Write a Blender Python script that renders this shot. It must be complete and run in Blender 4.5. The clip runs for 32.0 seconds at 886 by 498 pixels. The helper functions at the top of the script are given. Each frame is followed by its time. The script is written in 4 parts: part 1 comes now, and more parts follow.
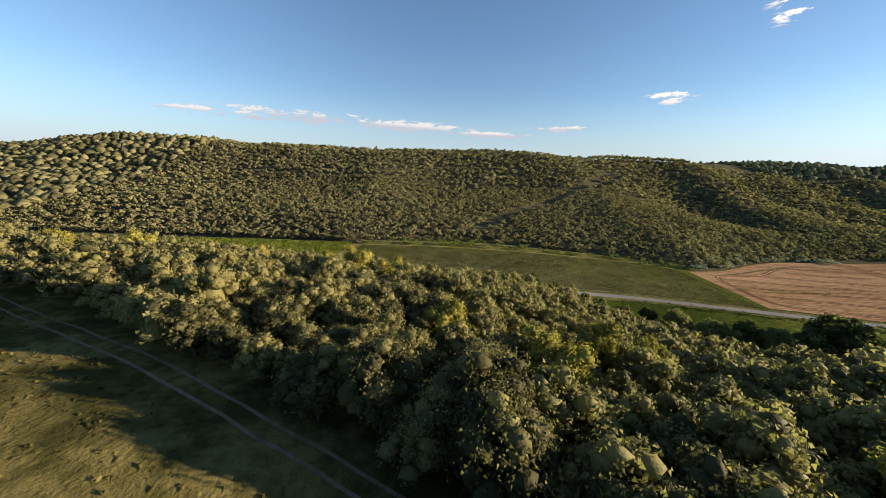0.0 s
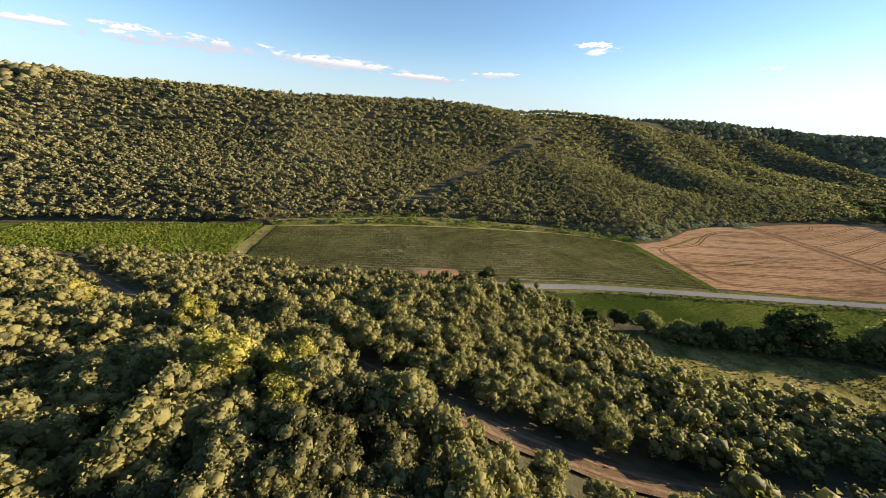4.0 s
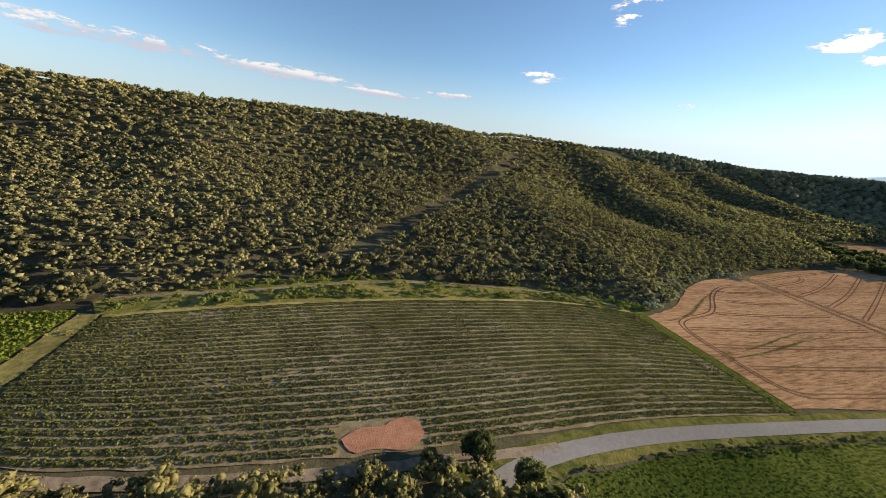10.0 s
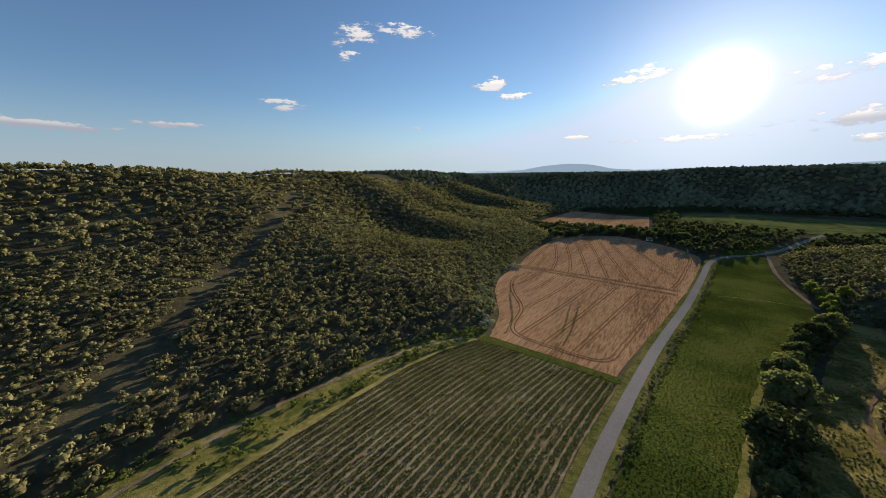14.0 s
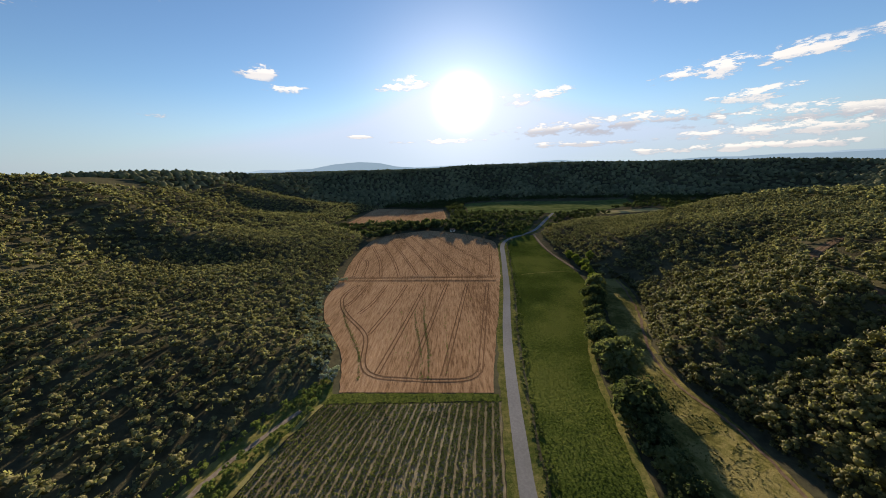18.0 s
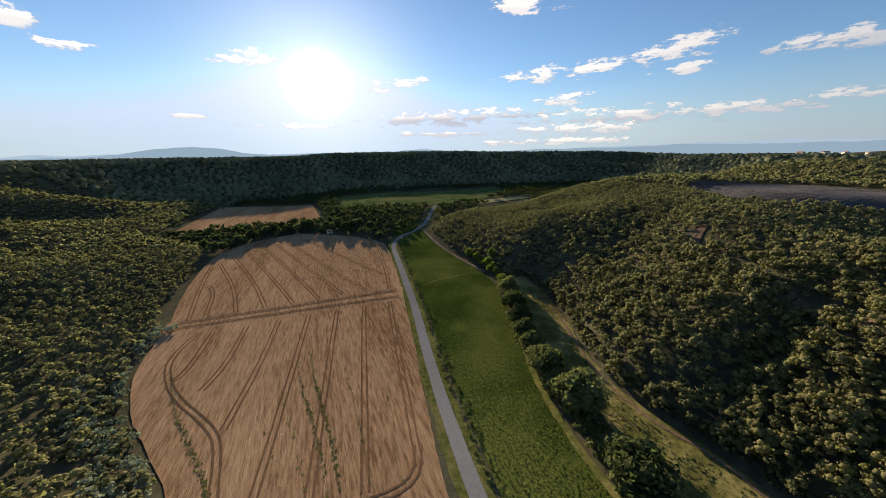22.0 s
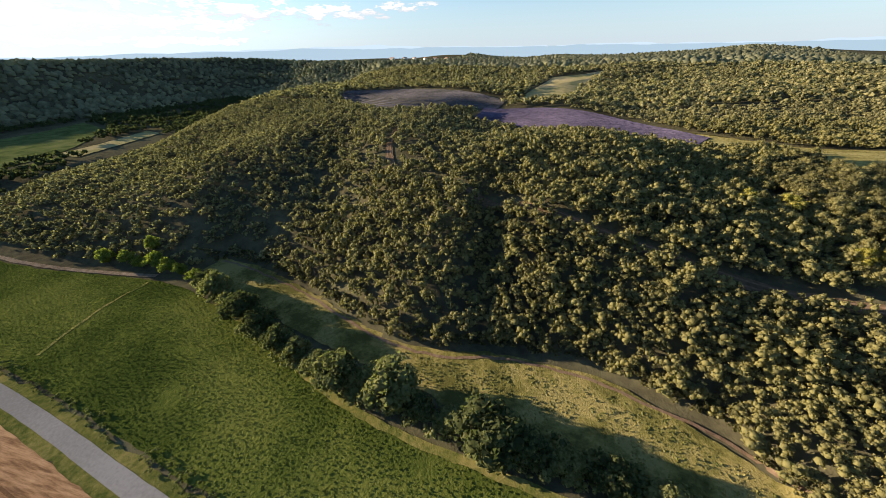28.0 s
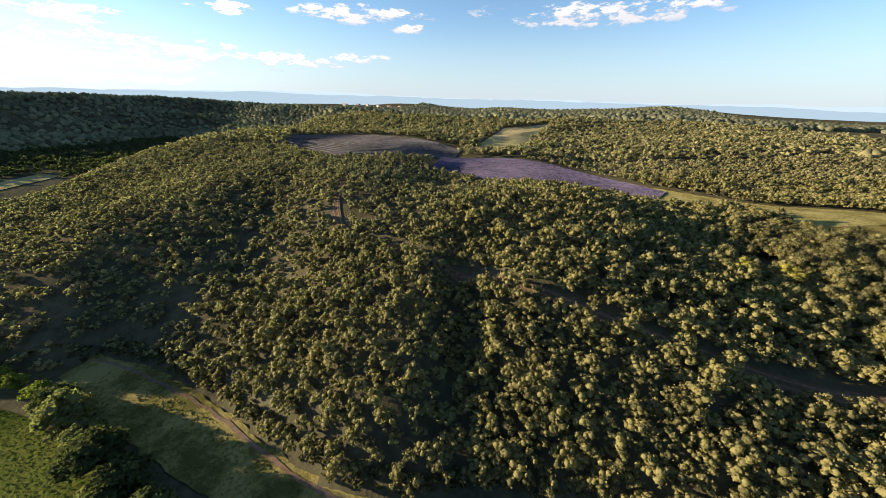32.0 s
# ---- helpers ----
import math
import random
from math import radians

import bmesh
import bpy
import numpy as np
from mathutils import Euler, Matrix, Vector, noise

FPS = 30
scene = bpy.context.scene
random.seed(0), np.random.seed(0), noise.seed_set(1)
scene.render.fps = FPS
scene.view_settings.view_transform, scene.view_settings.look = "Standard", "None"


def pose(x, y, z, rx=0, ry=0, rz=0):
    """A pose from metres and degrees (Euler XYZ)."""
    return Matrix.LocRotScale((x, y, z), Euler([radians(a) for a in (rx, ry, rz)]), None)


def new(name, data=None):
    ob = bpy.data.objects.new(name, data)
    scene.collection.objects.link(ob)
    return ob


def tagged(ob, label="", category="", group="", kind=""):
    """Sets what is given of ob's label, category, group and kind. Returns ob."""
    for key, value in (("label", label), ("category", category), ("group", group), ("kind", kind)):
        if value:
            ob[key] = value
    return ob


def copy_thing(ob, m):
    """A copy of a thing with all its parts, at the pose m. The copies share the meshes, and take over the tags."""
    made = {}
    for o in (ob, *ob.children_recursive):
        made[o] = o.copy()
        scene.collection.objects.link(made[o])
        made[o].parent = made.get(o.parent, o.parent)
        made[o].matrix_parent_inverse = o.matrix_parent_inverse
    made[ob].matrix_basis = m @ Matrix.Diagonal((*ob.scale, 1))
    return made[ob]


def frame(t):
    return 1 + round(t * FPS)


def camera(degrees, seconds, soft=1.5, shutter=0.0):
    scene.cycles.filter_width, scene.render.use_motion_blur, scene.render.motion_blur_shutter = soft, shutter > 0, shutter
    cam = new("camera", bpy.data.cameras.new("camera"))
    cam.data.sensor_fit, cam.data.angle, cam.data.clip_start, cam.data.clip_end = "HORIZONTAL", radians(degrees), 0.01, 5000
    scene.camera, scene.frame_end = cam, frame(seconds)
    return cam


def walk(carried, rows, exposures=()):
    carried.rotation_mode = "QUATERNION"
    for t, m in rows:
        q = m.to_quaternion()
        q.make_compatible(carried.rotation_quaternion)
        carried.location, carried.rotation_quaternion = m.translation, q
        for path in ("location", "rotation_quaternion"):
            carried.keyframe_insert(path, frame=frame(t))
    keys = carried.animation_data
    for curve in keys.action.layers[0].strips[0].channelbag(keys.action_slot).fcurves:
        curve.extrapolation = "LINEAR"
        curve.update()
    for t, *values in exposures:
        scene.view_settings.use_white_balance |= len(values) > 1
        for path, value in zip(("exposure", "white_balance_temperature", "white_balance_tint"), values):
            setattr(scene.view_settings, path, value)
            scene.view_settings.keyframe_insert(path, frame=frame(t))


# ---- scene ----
cam = camera(107.42, 32.0, soft=0.65)

# seconds, metres, degrees
PATH = [
    (0.0, 21.36, 23.69, 50.77, 76.42, -1.50, 3.24),
    (0.5, 21.08, 28.68, 51.76, 75.65, -1.70, 0.42),
    (1.0, 21.01, 33.31, 52.69, 74.73, -1.76, -1.81),
    (1.5, 21.16, 37.89, 53.72, 73.40, -1.75, -3.52),
    (2.0, 21.46, 42.55, 54.74, 71.63, -1.78, -4.79),
    (2.5, 21.86, 47.28, 55.67, 70.04, -1.94, -5.59),
    (4.5, 18.44, 58.25, 58.83, 68.34, -3.47, -8.50),
    (5.0, 17.72, 60.99, 59.68, 68.57, -3.99, -9.24),
    (5.5, 17.53, 64.64, 60.46, 68.74, -4.43, -9.81),
    (6.0, 17.97, 69.48, 61.03, 68.77, -4.87, -10.24),
    (6.5, 18.93, 75.34, 61.32, 68.71, -5.25, -10.60),
    (7.0, 20.25, 81.70, 61.37, 68.65, -5.56, -10.82),
    (7.5, 21.62, 88.26, 61.38, 68.55, -5.85, -11.09),
    (8.0, 23.29, 94.95, 61.29, 68.57, -6.12, -11.38),
    (8.5, 24.75, 101.25, 61.17, 68.91, -6.31, -11.85),
    (9.0, 26.11, 107.24, 61.16, 69.55, -6.31, -12.56),
    (9.5, 27.38, 113.03, 61.32, 70.33, -6.16, -13.59),
    (10.0, 28.55, 118.71, 61.67, 71.45, -5.72, -15.26),
    (10.5, 29.66, 124.03, 62.36, 72.88, -4.81, -18.12),
    (11.0, 30.81, 129.12, 63.18, 74.50, -3.58, -22.48),
    (11.5, 31.99, 133.93, 64.13, 75.79, -2.12, -28.09),
    (12.0, 32.67, 138.11, 65.30, 76.50, -1.06, -33.57),
    (12.5, 32.63, 141.64, 66.59, 76.88, -0.28, -39.11),
    (13.0, 32.11, 144.80, 67.98, 77.10, 0.28, -44.33),
    (13.5, 31.95, 147.99, 69.38, 77.09, 0.58, -49.29),
    (14.0, 33.03, 151.84, 70.63, 77.06, 0.81, -53.89),
    (14.5, 35.07, 155.73, 71.54, 76.96, 1.03, -58.29),
    (16.5, 50.09, 168.89, 71.26, 76.51, 1.90, -76.04),
    (17.0, 53.78, 171.53, 71.30, 76.29, 1.90, -80.62),
    (17.5, 57.51, 174.31, 71.18, 76.13, 1.77, -84.96),
    (18.0, 61.24, 177.07, 70.99, 76.05, 1.63, -88.75),
    (18.5, 64.99, 179.66, 70.77, 75.99, 1.44, -91.91),
    (19.0, 68.83, 181.88, 70.87, 75.95, 1.29, -94.51),
    (19.5, 72.87, 183.70, 71.28, 75.84, 1.23, -96.73),
    (20.0, 77.78, 185.09, 71.70, 75.67, 1.12, -98.90),
    (20.5, 83.79, 186.07, 72.12, 75.38, 1.04, -101.49),
    (21.0, 91.07, 186.23, 72.30, 74.89, 0.91, -104.44),
    (21.5, 99.01, 185.34, 72.19, 74.38, 0.90, -107.54),
    (22.0, 107.18, 184.06, 72.05, 73.63, 0.90, -111.17),
    (22.5, 114.46, 182.61, 72.29, 72.62, 1.19, -115.60),
    (23.0, 120.41, 181.17, 72.95, 71.00, 1.60, -120.66),
    (23.5, 124.96, 179.77, 73.82, 68.48, 2.21, -126.02),
    (24.0, 128.61, 178.15, 74.38, 64.47, 2.77, -132.39),
    (24.5, 131.45, 176.39, 74.77, 60.39, 3.01, -139.11),
    (25.0, 133.86, 174.68, 74.96, 58.03, 2.78, -144.91),
    (25.5, 135.91, 173.21, 75.04, 56.88, 2.47, -150.31),
    (26.0, 137.49, 172.27, 75.14, 56.69, 2.23, -155.08),
    (26.5, 138.82, 171.67, 75.30, 57.21, 2.13, -159.33),
    (28.5, 143.33, 163.04, 76.02, 59.38, 0.23, -167.82),
    (29.0, 144.41, 159.61, 75.74, 60.33, -0.50, -168.95),
    (29.5, 145.44, 156.02, 75.42, 61.38, -1.07, -170.00),
    (30.0, 146.45, 152.41, 75.13, 62.45, -1.40, -171.06),
    (30.5, 147.41, 148.88, 74.98, 63.48, -1.49, -172.15),
    (31.0, 148.29, 145.40, 74.98, 64.48, -1.43, -173.03),
    (31.5, 149.12, 141.94, 75.28, 65.19, -1.39, -173.64),
    (32.0, 149.84, 138.63, 75.90, 65.65, -1.39, -174.03),
]
EXPOSURE = [(0.0, 1.28, 6950, 10), (2.0, 1.48, 6950, 10), (5.0, 1.58, 6950, 10), (9.0, 1.48, 6950, 10), (10.0, 1.33, 6900, 10), (11.0, 1.08, 6900, 10), (12.0, 0.84, 6600, 10), (13.0, 0.74, 6600, 10), (16.5, 0.73, 6600, 10), (19.0, 0.86, 6600, 10), (22.0, 0.86, 6600, 10), (24.0, 0.94, 6600, 10), (25.0, 1.21, 6600, 10), (26.0, 1.31, 6600, 10), (29.0, 1.56, 6950, 10), (32.0, 1.56, 6950, 10)]
walk(cam, [(r[0], pose(*r[1:])) for r in PATH], EXPOSURE)

# ---- light ----
SUN_AZ, SUN_EL = radians(92.1), radians(10.2)
TO_SUN = Vector((math.sin(SUN_AZ) * math.cos(SUN_EL), math.cos(SUN_AZ) * math.cos(SUN_EL), math.sin(SUN_EL)))
sun_data = bpy.data.lights.new("sun", "SUN")
sun_data.energy, sun_data.angle, sun_data.color = 5.0, radians(0.6), (1.0, 0.85, 0.66)
sun = new("sun", sun_data)
sun.rotation_mode = "QUATERNION"
sun.rotation_quaternion = TO_SUN.to_track_quat("Z", "Y")

# clouds: azimuth and elevation of the middle, half width and half height (degrees), slope, body (1 white, 0 grey)
CLOUDS = [
    (40.7, 20.0, 3.0, 1.5, 0.1, 1), (48.3, 21.0, 4.0, 1.0, -0.05, 1), (39.6, 17.3, 2.0, 0.8, 0, 1), (61.7, 13.8, 2.3, 1.0, 0, 1), (65.1, 11.7, 2.8, 0.7, 0, 1),
    (29.8, 10.5, 3.0, 0.8, 0, 1), (16.5, 6.8, 4.0, 0.5, 0, 0.3), (3.4, 5.9, 7, 0.5, -0.03, 0.1), (-9.9, 6.8, 11, 0.9, -0.04, 0.15), (-25, 7.5, 11, 0.9, 0.0, 0.15), (-36, 7.0, 8, 0.6, 0, 0.15), (49, 7.6, 1.4, 0.35, 0, 0.8),
    (82.5, 13.0, 4.5, 1.0, 0.12, 1), (103, 10.4, 6, 0.9, 0.10, 1), (128.6, 11.2, 9, 1.2, 0.03, 1), (130.4, 7.6, 5, 0.9, 0.05, 0.9), (124, 19.7, 5, 1.2, -0.1, 1), (144, 12.5, 5, 1.5, 0.1, 1), (145, 10.1, 3.5, 0.7, 0.1, 1),
    (116, 5.6, 16, 1.2, 0.02, 0.25), (140, 4.8, 14, 1.4, 0.0, 0.35), (110, 3.1, 9, 0.5, 0, 0.5), (75, 5.3, 2.2, 0.3, 0, 0.8), (89, 4.4, 7, 0.4, 0, 0.9), (133, 3.3, 9, 1.0, 0, 0.7), (152, 5.0, 14, 0.9, 0.02, 0.7),
    (169, 9.7, 3, 0.7, 0, 0.9), (162, 10.9, 9, 1.0, 0, 0.8), (-165, 11.3, 14, 1.3, 0, 0.8), (128, 1.6, 12, 0.6, 0, 0.7),
]


def make_world():
    w = bpy.data.worlds.new("sky")
    scene.world = w
    w.use_nodes = True
    nt = w.node_tree
    nt.nodes.clear()
    L = nt.links.new

    def node(kind, **kw):
        n = nt.nodes.new(kind)
        for k, v in kw.items():
            setattr(n, k, v)
        return n

    def val(sock, v):
        if isinstance(v, (int, float)):
            sock.default_value = v
        else:
            L(v, sock)

    def m(op, a, b=0.0, c=0.0):
        n = node("ShaderNodeMath", operation=op)
        for i, v in enumerate((a, b, c)):
            val(n.inputs[i], v)
        return n.outputs[0]

    def smooth(x, lo, hi):
        n = node("ShaderNodeMapRange", interpolation_type="SMOOTHSTEP")
        val(n.inputs[0], x)
        n.inputs[1].default_value, n.inputs[2].default_value = lo, hi
        return n.outputs[0]

    def mix(f, a, b):
        n = node("ShaderNodeMix", data_type="RGBA")
        val(n.inputs[0], f)
        for i, v in ((6, a), (7, b)):
            if isinstance(v, tuple):
                n.inputs[i].default_value = (*v, 1)
            else:
                L(v, n.inputs[i])
        return n.outputs[2]

    sky = node("ShaderNodeTexSky", sky_type="NISHITA", sun_disc=False, sun_elevation=SUN_EL, sun_rotation=SUN_AZ,
               air_density=1.0, dust_density=0.15, ozone_density=3.0, altitude=300)
    where = node("ShaderNodeTexCoord").outputs["Generated"]
    xyz = node("ShaderNodeSeparateXYZ")
    L(where, xyz.inputs[0])
    x, y, z = xyz.outputs
    az = m("MULTIPLY", m("ARCTAN2", x, y), 57.2958)
    el = m("MULTIPLY", m("ARCSINE", z), 57.2958)
    ragged = node("ShaderNodeTexNoise")
    ragged.inputs["Scale"].default_value, ragged.inputs["Detail"].default_value, ragged.inputs["Roughness"].default_value = 17.0, 8.0, 0.68
    flat = node("ShaderNodeMapping")
    flat.inputs["Scale"].default_value = (1.0, 1.0, 3.2)
    L(where, flat.inputs[0])
    L(flat.outputs[0], ragged.inputs["Vector"])
    n0 = m("SUBTRACT", ragged.outputs[0], 0.5)
    dens, white = None, None
    for a0, e0, hw, hh, slope, body in CLOUDS:
        da = m("SUBTRACT", az, a0)
        da = m("SUBTRACT", m("WRAP", da, 180.0, -180.0), 0.0)
        de = m("SUBTRACT", m("SUBTRACT", el, e0), m("MULTIPLY", da, slope))
        r = m("ADD", m("POWER", m("ABSOLUTE", m("DIVIDE", da, hw)), 2.0), m("POWER", m("ABSOLUTE", m("DIVIDE", de, hh)), 2.0))
        k = m("ADD", m("SUBTRACT", 1.0, r), m("MULTIPLY", n0, 10.0))
        k = m("MULTIPLY", smooth(k, 0.0, 1.1), smooth(r, 2.6, 0.6))
        top = m("MULTIPLY", k, m("ADD", body * 0.8, smooth(m("DIVIDE", de, hh), -0.3, 0.7)))
        dens = k if dens is None else m("MAXIMUM", dens, k)
        white = top if white is None else m("MAXIMUM", white, top)
    air = node("ShaderNodeVectorMath", operation="MULTIPLY")
    L(sky.outputs[0], air.inputs[0])
    air.inputs[1].default_value = (0.95, 0.96, 1.03)
    haze = node("ShaderNodeVectorMath", operation="MINIMUM")
    L(air.outputs[0], haze.inputs[0])
    haze.inputs[1].default_value = (4.4, 5.1, 6.6)
    dot = node("ShaderNodeVectorMath", operation="DOT_PRODUCT")
    L(where, dot.inputs[0])
    dot.inputs[1].default_value = TO_SUN
    ang = m("MULTIPLY", m("ARCCOSINE", m("MINIMUM", dot.outputs["Value"], 1.0)), 57.2958)
    cloud = mix(m("MINIMUM", white, 1.0), (2.5, 2.6, 3.2), mix(smooth(ang, 80.0, 30.0), (4.4, 4.2, 4.2), (7.5, 6.9, 6.3)))
    low = mix(smooth(ang, 75.0, 15.0), (2.3, 2.9, 3.7), (3.7, 4.55, 5.5))
    pale = mix(m("MULTIPLY", smooth(el, 12.0, -1.0), 0.85), haze.outputs[0], low)
    col = mix(m("MULTIPLY", dens, 0.85), pale, cloud)
    # the white glare round the sun
    glow = m("ADD", m("MULTIPLY", m("POWER", smooth(ang, 9.0, 0.0), 5.0), 30.0), m("MULTIPLY", m("POWER", smooth(ang, 26.0, 0.0), 2.0), 1.6))
    add = node("ShaderNodeMix", data_type="RGBA", blend_type="ADD")
    add.inputs[0].default_value = 1.0
    L(col, add.inputs[6])
    tint = node("ShaderNodeVectorMath", operation="SCALE")
    tint.inputs[0].default_value = (1.0, 0.93, 0.82)
    L(glow, tint.inputs[3])
    L(tint.outputs[0], add.inputs[7])
    bg = node("ShaderNodeBackground")
    bg.inputs[1].default_value = 0.09
    L(add.outputs[2], bg.inputs[0])
    L(bg.outputs[0], node("ShaderNodeOutputWorld").inputs[0])


make_world()


# ---- materials ----
def material(name, colours, scale=0.3, rough=0.9, bump=0.3, bump_scale=4.0, large=0.02, large_amount=0.35, island=0.0,
             per_object=0.0, translucent=0.0, spec=0.0, stretch=(1, 1, 1)):
    """colours: two or three, mixed by a grain of that scale (per metre) and shifted by a larger one."""
    mt = bpy.data.materials.new(name)
    mt.use_nodes = True
    nt = mt.node_tree
    L = nt.links.new
    bsdf = nt.nodes["Principled BSDF"]
    bsdf.inputs["Roughness"].default_value = rough
    bsdf.inputs["Specular IOR Level"].default_value = spec
    coord = nt.nodes.new("ShaderNodeTexCoord").outputs["Object"]
    st = nt.nodes.new("ShaderNodeMapping")
    st.inputs["Scale"].default_value = stretch
    L(coord, st.inputs[0])

    def noise_tex(s, detail):
        n = nt.nodes.new("ShaderNodeTexNoise")
        n.inputs["Scale"].default_value, n.inputs["Detail"].default_value, n.inputs["Roughness"].default_value = s, detail, 0.65
        L(st.outputs[0], n.inputs["Vector"])
        return n.outputs[0]

    def m(op, a, b):
        n = nt.nodes.new("ShaderNodeMath")
        n.operation = op
        for i, v in enumerate((a, b)):
            if isinstance(v, (int, float)):
                n.inputs[i].default_value = v
            else:
                L(v, n.inputs[i])
        return n.outputs[0]

    grain = noise_tex(scale, 6.0)
    big = noise_tex(large, 3.0)
    f = m("ADD", grain, m("MULTIPLY", m("SUBTRACT", big, 0.5), large_amount * 3))
    if island:
        r = nt.nodes.new("ShaderNodeNewGeometry").outputs["Random Per Island"]
        f = m("ADD", f, m("MULTIPLY", m("SUBTRACT", r, 0.5), island))
    if per_object:
        r = nt.nodes.new("ShaderNodeObjectInfo").outputs["Random"]
        f = m("ADD", f, m("MULTIPLY", m("SUBTRACT", r, 0.5), per_object))
    ramp = nt.nodes.new("ShaderNodeValToRGB")
    el = ramp.color_ramp.elements
    el[0].position, el[1].position = 0.3, 0.7
    el[0].color, el[1].color = (*colours[0], 1), (*colours[-1], 1)
    if len(colours) == 3:
        el.new(0.5).color = (*colours[1], 1)
    L(f, ramp.inputs[0])
    L(ramp.outputs[0], bsdf.inputs["Base Color"])
    if bump:
        b = nt.nodes.new("ShaderNodeBump")
        b.inputs["Strength"].default_value, b.inputs["Distance"].default_value = bump, 0.3
        L(noise_tex(bump_scale, 4.0), b.inputs["Height"])
        L(b.outputs[0], bsdf.inputs["Normal"])
    if translucent:
        tr = nt.nodes.new("ShaderNodeBsdfTranslucent")
        gain = nt.nodes.new("ShaderNodeVectorMath")
        gain.operation = "MULTIPLY"
        gain.inputs[1].default_value = (1.05, 1.2, 0.78)
        L(ramp.outputs[0], gain.inputs[0])
        L(gain.outputs[0], tr.inputs[0])
        mx = nt.nodes.new("ShaderNodeMixShader")
        mx.inputs[0].default_value = translucent
        L(bsdf.outputs[0], mx.inputs[1])
        L(tr.outputs[0], mx.inputs[2])
        L(mx.outputs[0], nt.nodes["Material Output"].inputs[0])
    return mt


OAK = material("oak_foliage", [(0.08, 0.074, 0.032), (0.163, 0.149, 0.06), (0.275, 0.241, 0.096)], scale=0.5, island=0.75, per_object=0.5, large=0.05, translucent=0.45, bump=0.7, bump_scale=2.2, spec=0.12, rough=0.6)
LIME = material("lime_green_foliage", [(0.13, 0.16, 0.03), (0.21, 0.235, 0.045), (0.32, 0.32, 0.08)], scale=0.6, island=0.4, translucent=0.45, bump=0)
WOODS = material("woods_foliage", [(0.13, 0.119, 0.06), (0.219, 0.198, 0.095), (0.334, 0.293, 0.142)], scale=0.25, island=0.7, large=0.02, bump=0.7, bump_scale=2.2, translucent=0.45)
# the woods' green made greyer and cooler, standing in for the haze
HAZYWOODS = material("hazy_woods_foliage", [(0.15, 0.15, 0.09), (0.215, 0.215, 0.13), (0.3, 0.29, 0.175)], scale=0.12, island=0.35, large=0.01, bump=0, translucent=0.5)
PINE = material("pine_foliage", [(0.17, 0.155, 0.035), (0.27, 0.24, 0.055), (0.38, 0.325, 0.085)], scale=0.8, island=0.4, per_object=0.3, translucent=0.35, bump=0)
HEDGE = material("hedge_foliage", [(0.064, 0.074, 0.031), (0.115, 0.128, 0.052), (0.205, 0.205, 0.083)], scale=0.6, island=0.45, per_object=0.9, translucent=0.45, bump=0.7, bump_scale=2.2)
SILVER = material("silver_foliage", [(0.17, 0.19, 0.13), (0.27, 0.29, 0.21), (0.38, 0.39, 0.30)], scale=0.6, island=0.4, translucent=0.3, bump=0)
BARK = material("bark", [(0.06, 0.045, 0.033), (0.14, 0.11, 0.085)], scale=3, bump=0.6, bump_scale=9, stretch=(1, 1, 0.2))
SOIL = material("woodland_soil", [(0.058, 0.052, 0.032), (0.088, 0.078, 0.046), (0.115, 0.105, 0.058)], scale=0.35, bump=0.6, bump_scale=1.5)
WHEAT = material("ripe_wheat", [(0.165, 0.092, 0.047), (0.35, 0.208, 0.11), (0.48, 0.302, 0.17)], scale=1.3, large=0.04, large_amount=0.2, bump=0.7, bump_scale=4, stretch=(0.12, 1, 1))
STRAW = material("pale_dry_grass", [(0.15, 0.13, 0.042), (0.245, 0.205, 0.07), (0.33, 0.28, 0.11)], scale=0.6, large=0.06, bump=0.6, bump_scale=2.5)
TRAM = material("tramline_soil", [(0.12, 0.068, 0.036), (0.21, 0.12, 0.065)], scale=1.2, bump=0.4)
WEED = material("weeds", [(0.13, 0.155, 0.04), (0.21, 0.23, 0.065)], scale=1.0, island=0.5, bump=0, translucent=0.4)
CROPSOIL = material("crop_soil", [(0.14, 0.11, 0.06), (0.21, 0.165, 0.095), (0.29, 0.23, 0.14)], scale=0.4, large=0.03, bump=0.4, bump_scale=3)
REDSOIL = material("red_soil", [(0.30, 0.145, 0.085), (0.42, 0.22, 0.14)], scale=0.6, bump=0.4)
CROP = material("crop_leaves", [(0.085, 0.095, 0.028), (0.145, 0.15, 0.045), (0.215, 0.205, 0.07)], scale=0.12, island=0.4, large=0.012, translucent=0.4, bump=0)
CORN = material("maize_leaves", [(0.09, 0.12, 0.018), (0.15, 0.18, 0.03), (0.23, 0.25, 0.05)], scale=0.4, island=0.3, large=0.03, translucent=0.35, bump=0.3, bump_scale=2)
MEADOW = material("lucerne", [(0.042, 0.058, 0.0115), (0.07, 0.088, 0.0175), (0.115, 0.126, 0.028)], scale=0.9, large=0.022, large_amount=0.5, bump=1.0, bump_scale=1.3)
TUFT = material("lucerne_tufts", [(0.056, 0.078, 0.014), (0.088, 0.112, 0.022), (0.138, 0.152, 0.034)], scale=0.2, island=0.3, large=0.022, large_amount=0.6, translucent=0.4, bump=0)
GRASS = material("dry_grass", [(0.11, 0.10, 0.03), (0.19, 0.165, 0.05), (0.29, 0.235, 0.085)], scale=0.9, large=0.08, large_amount=0.7, bump=1.0, bump_scale=2.5)
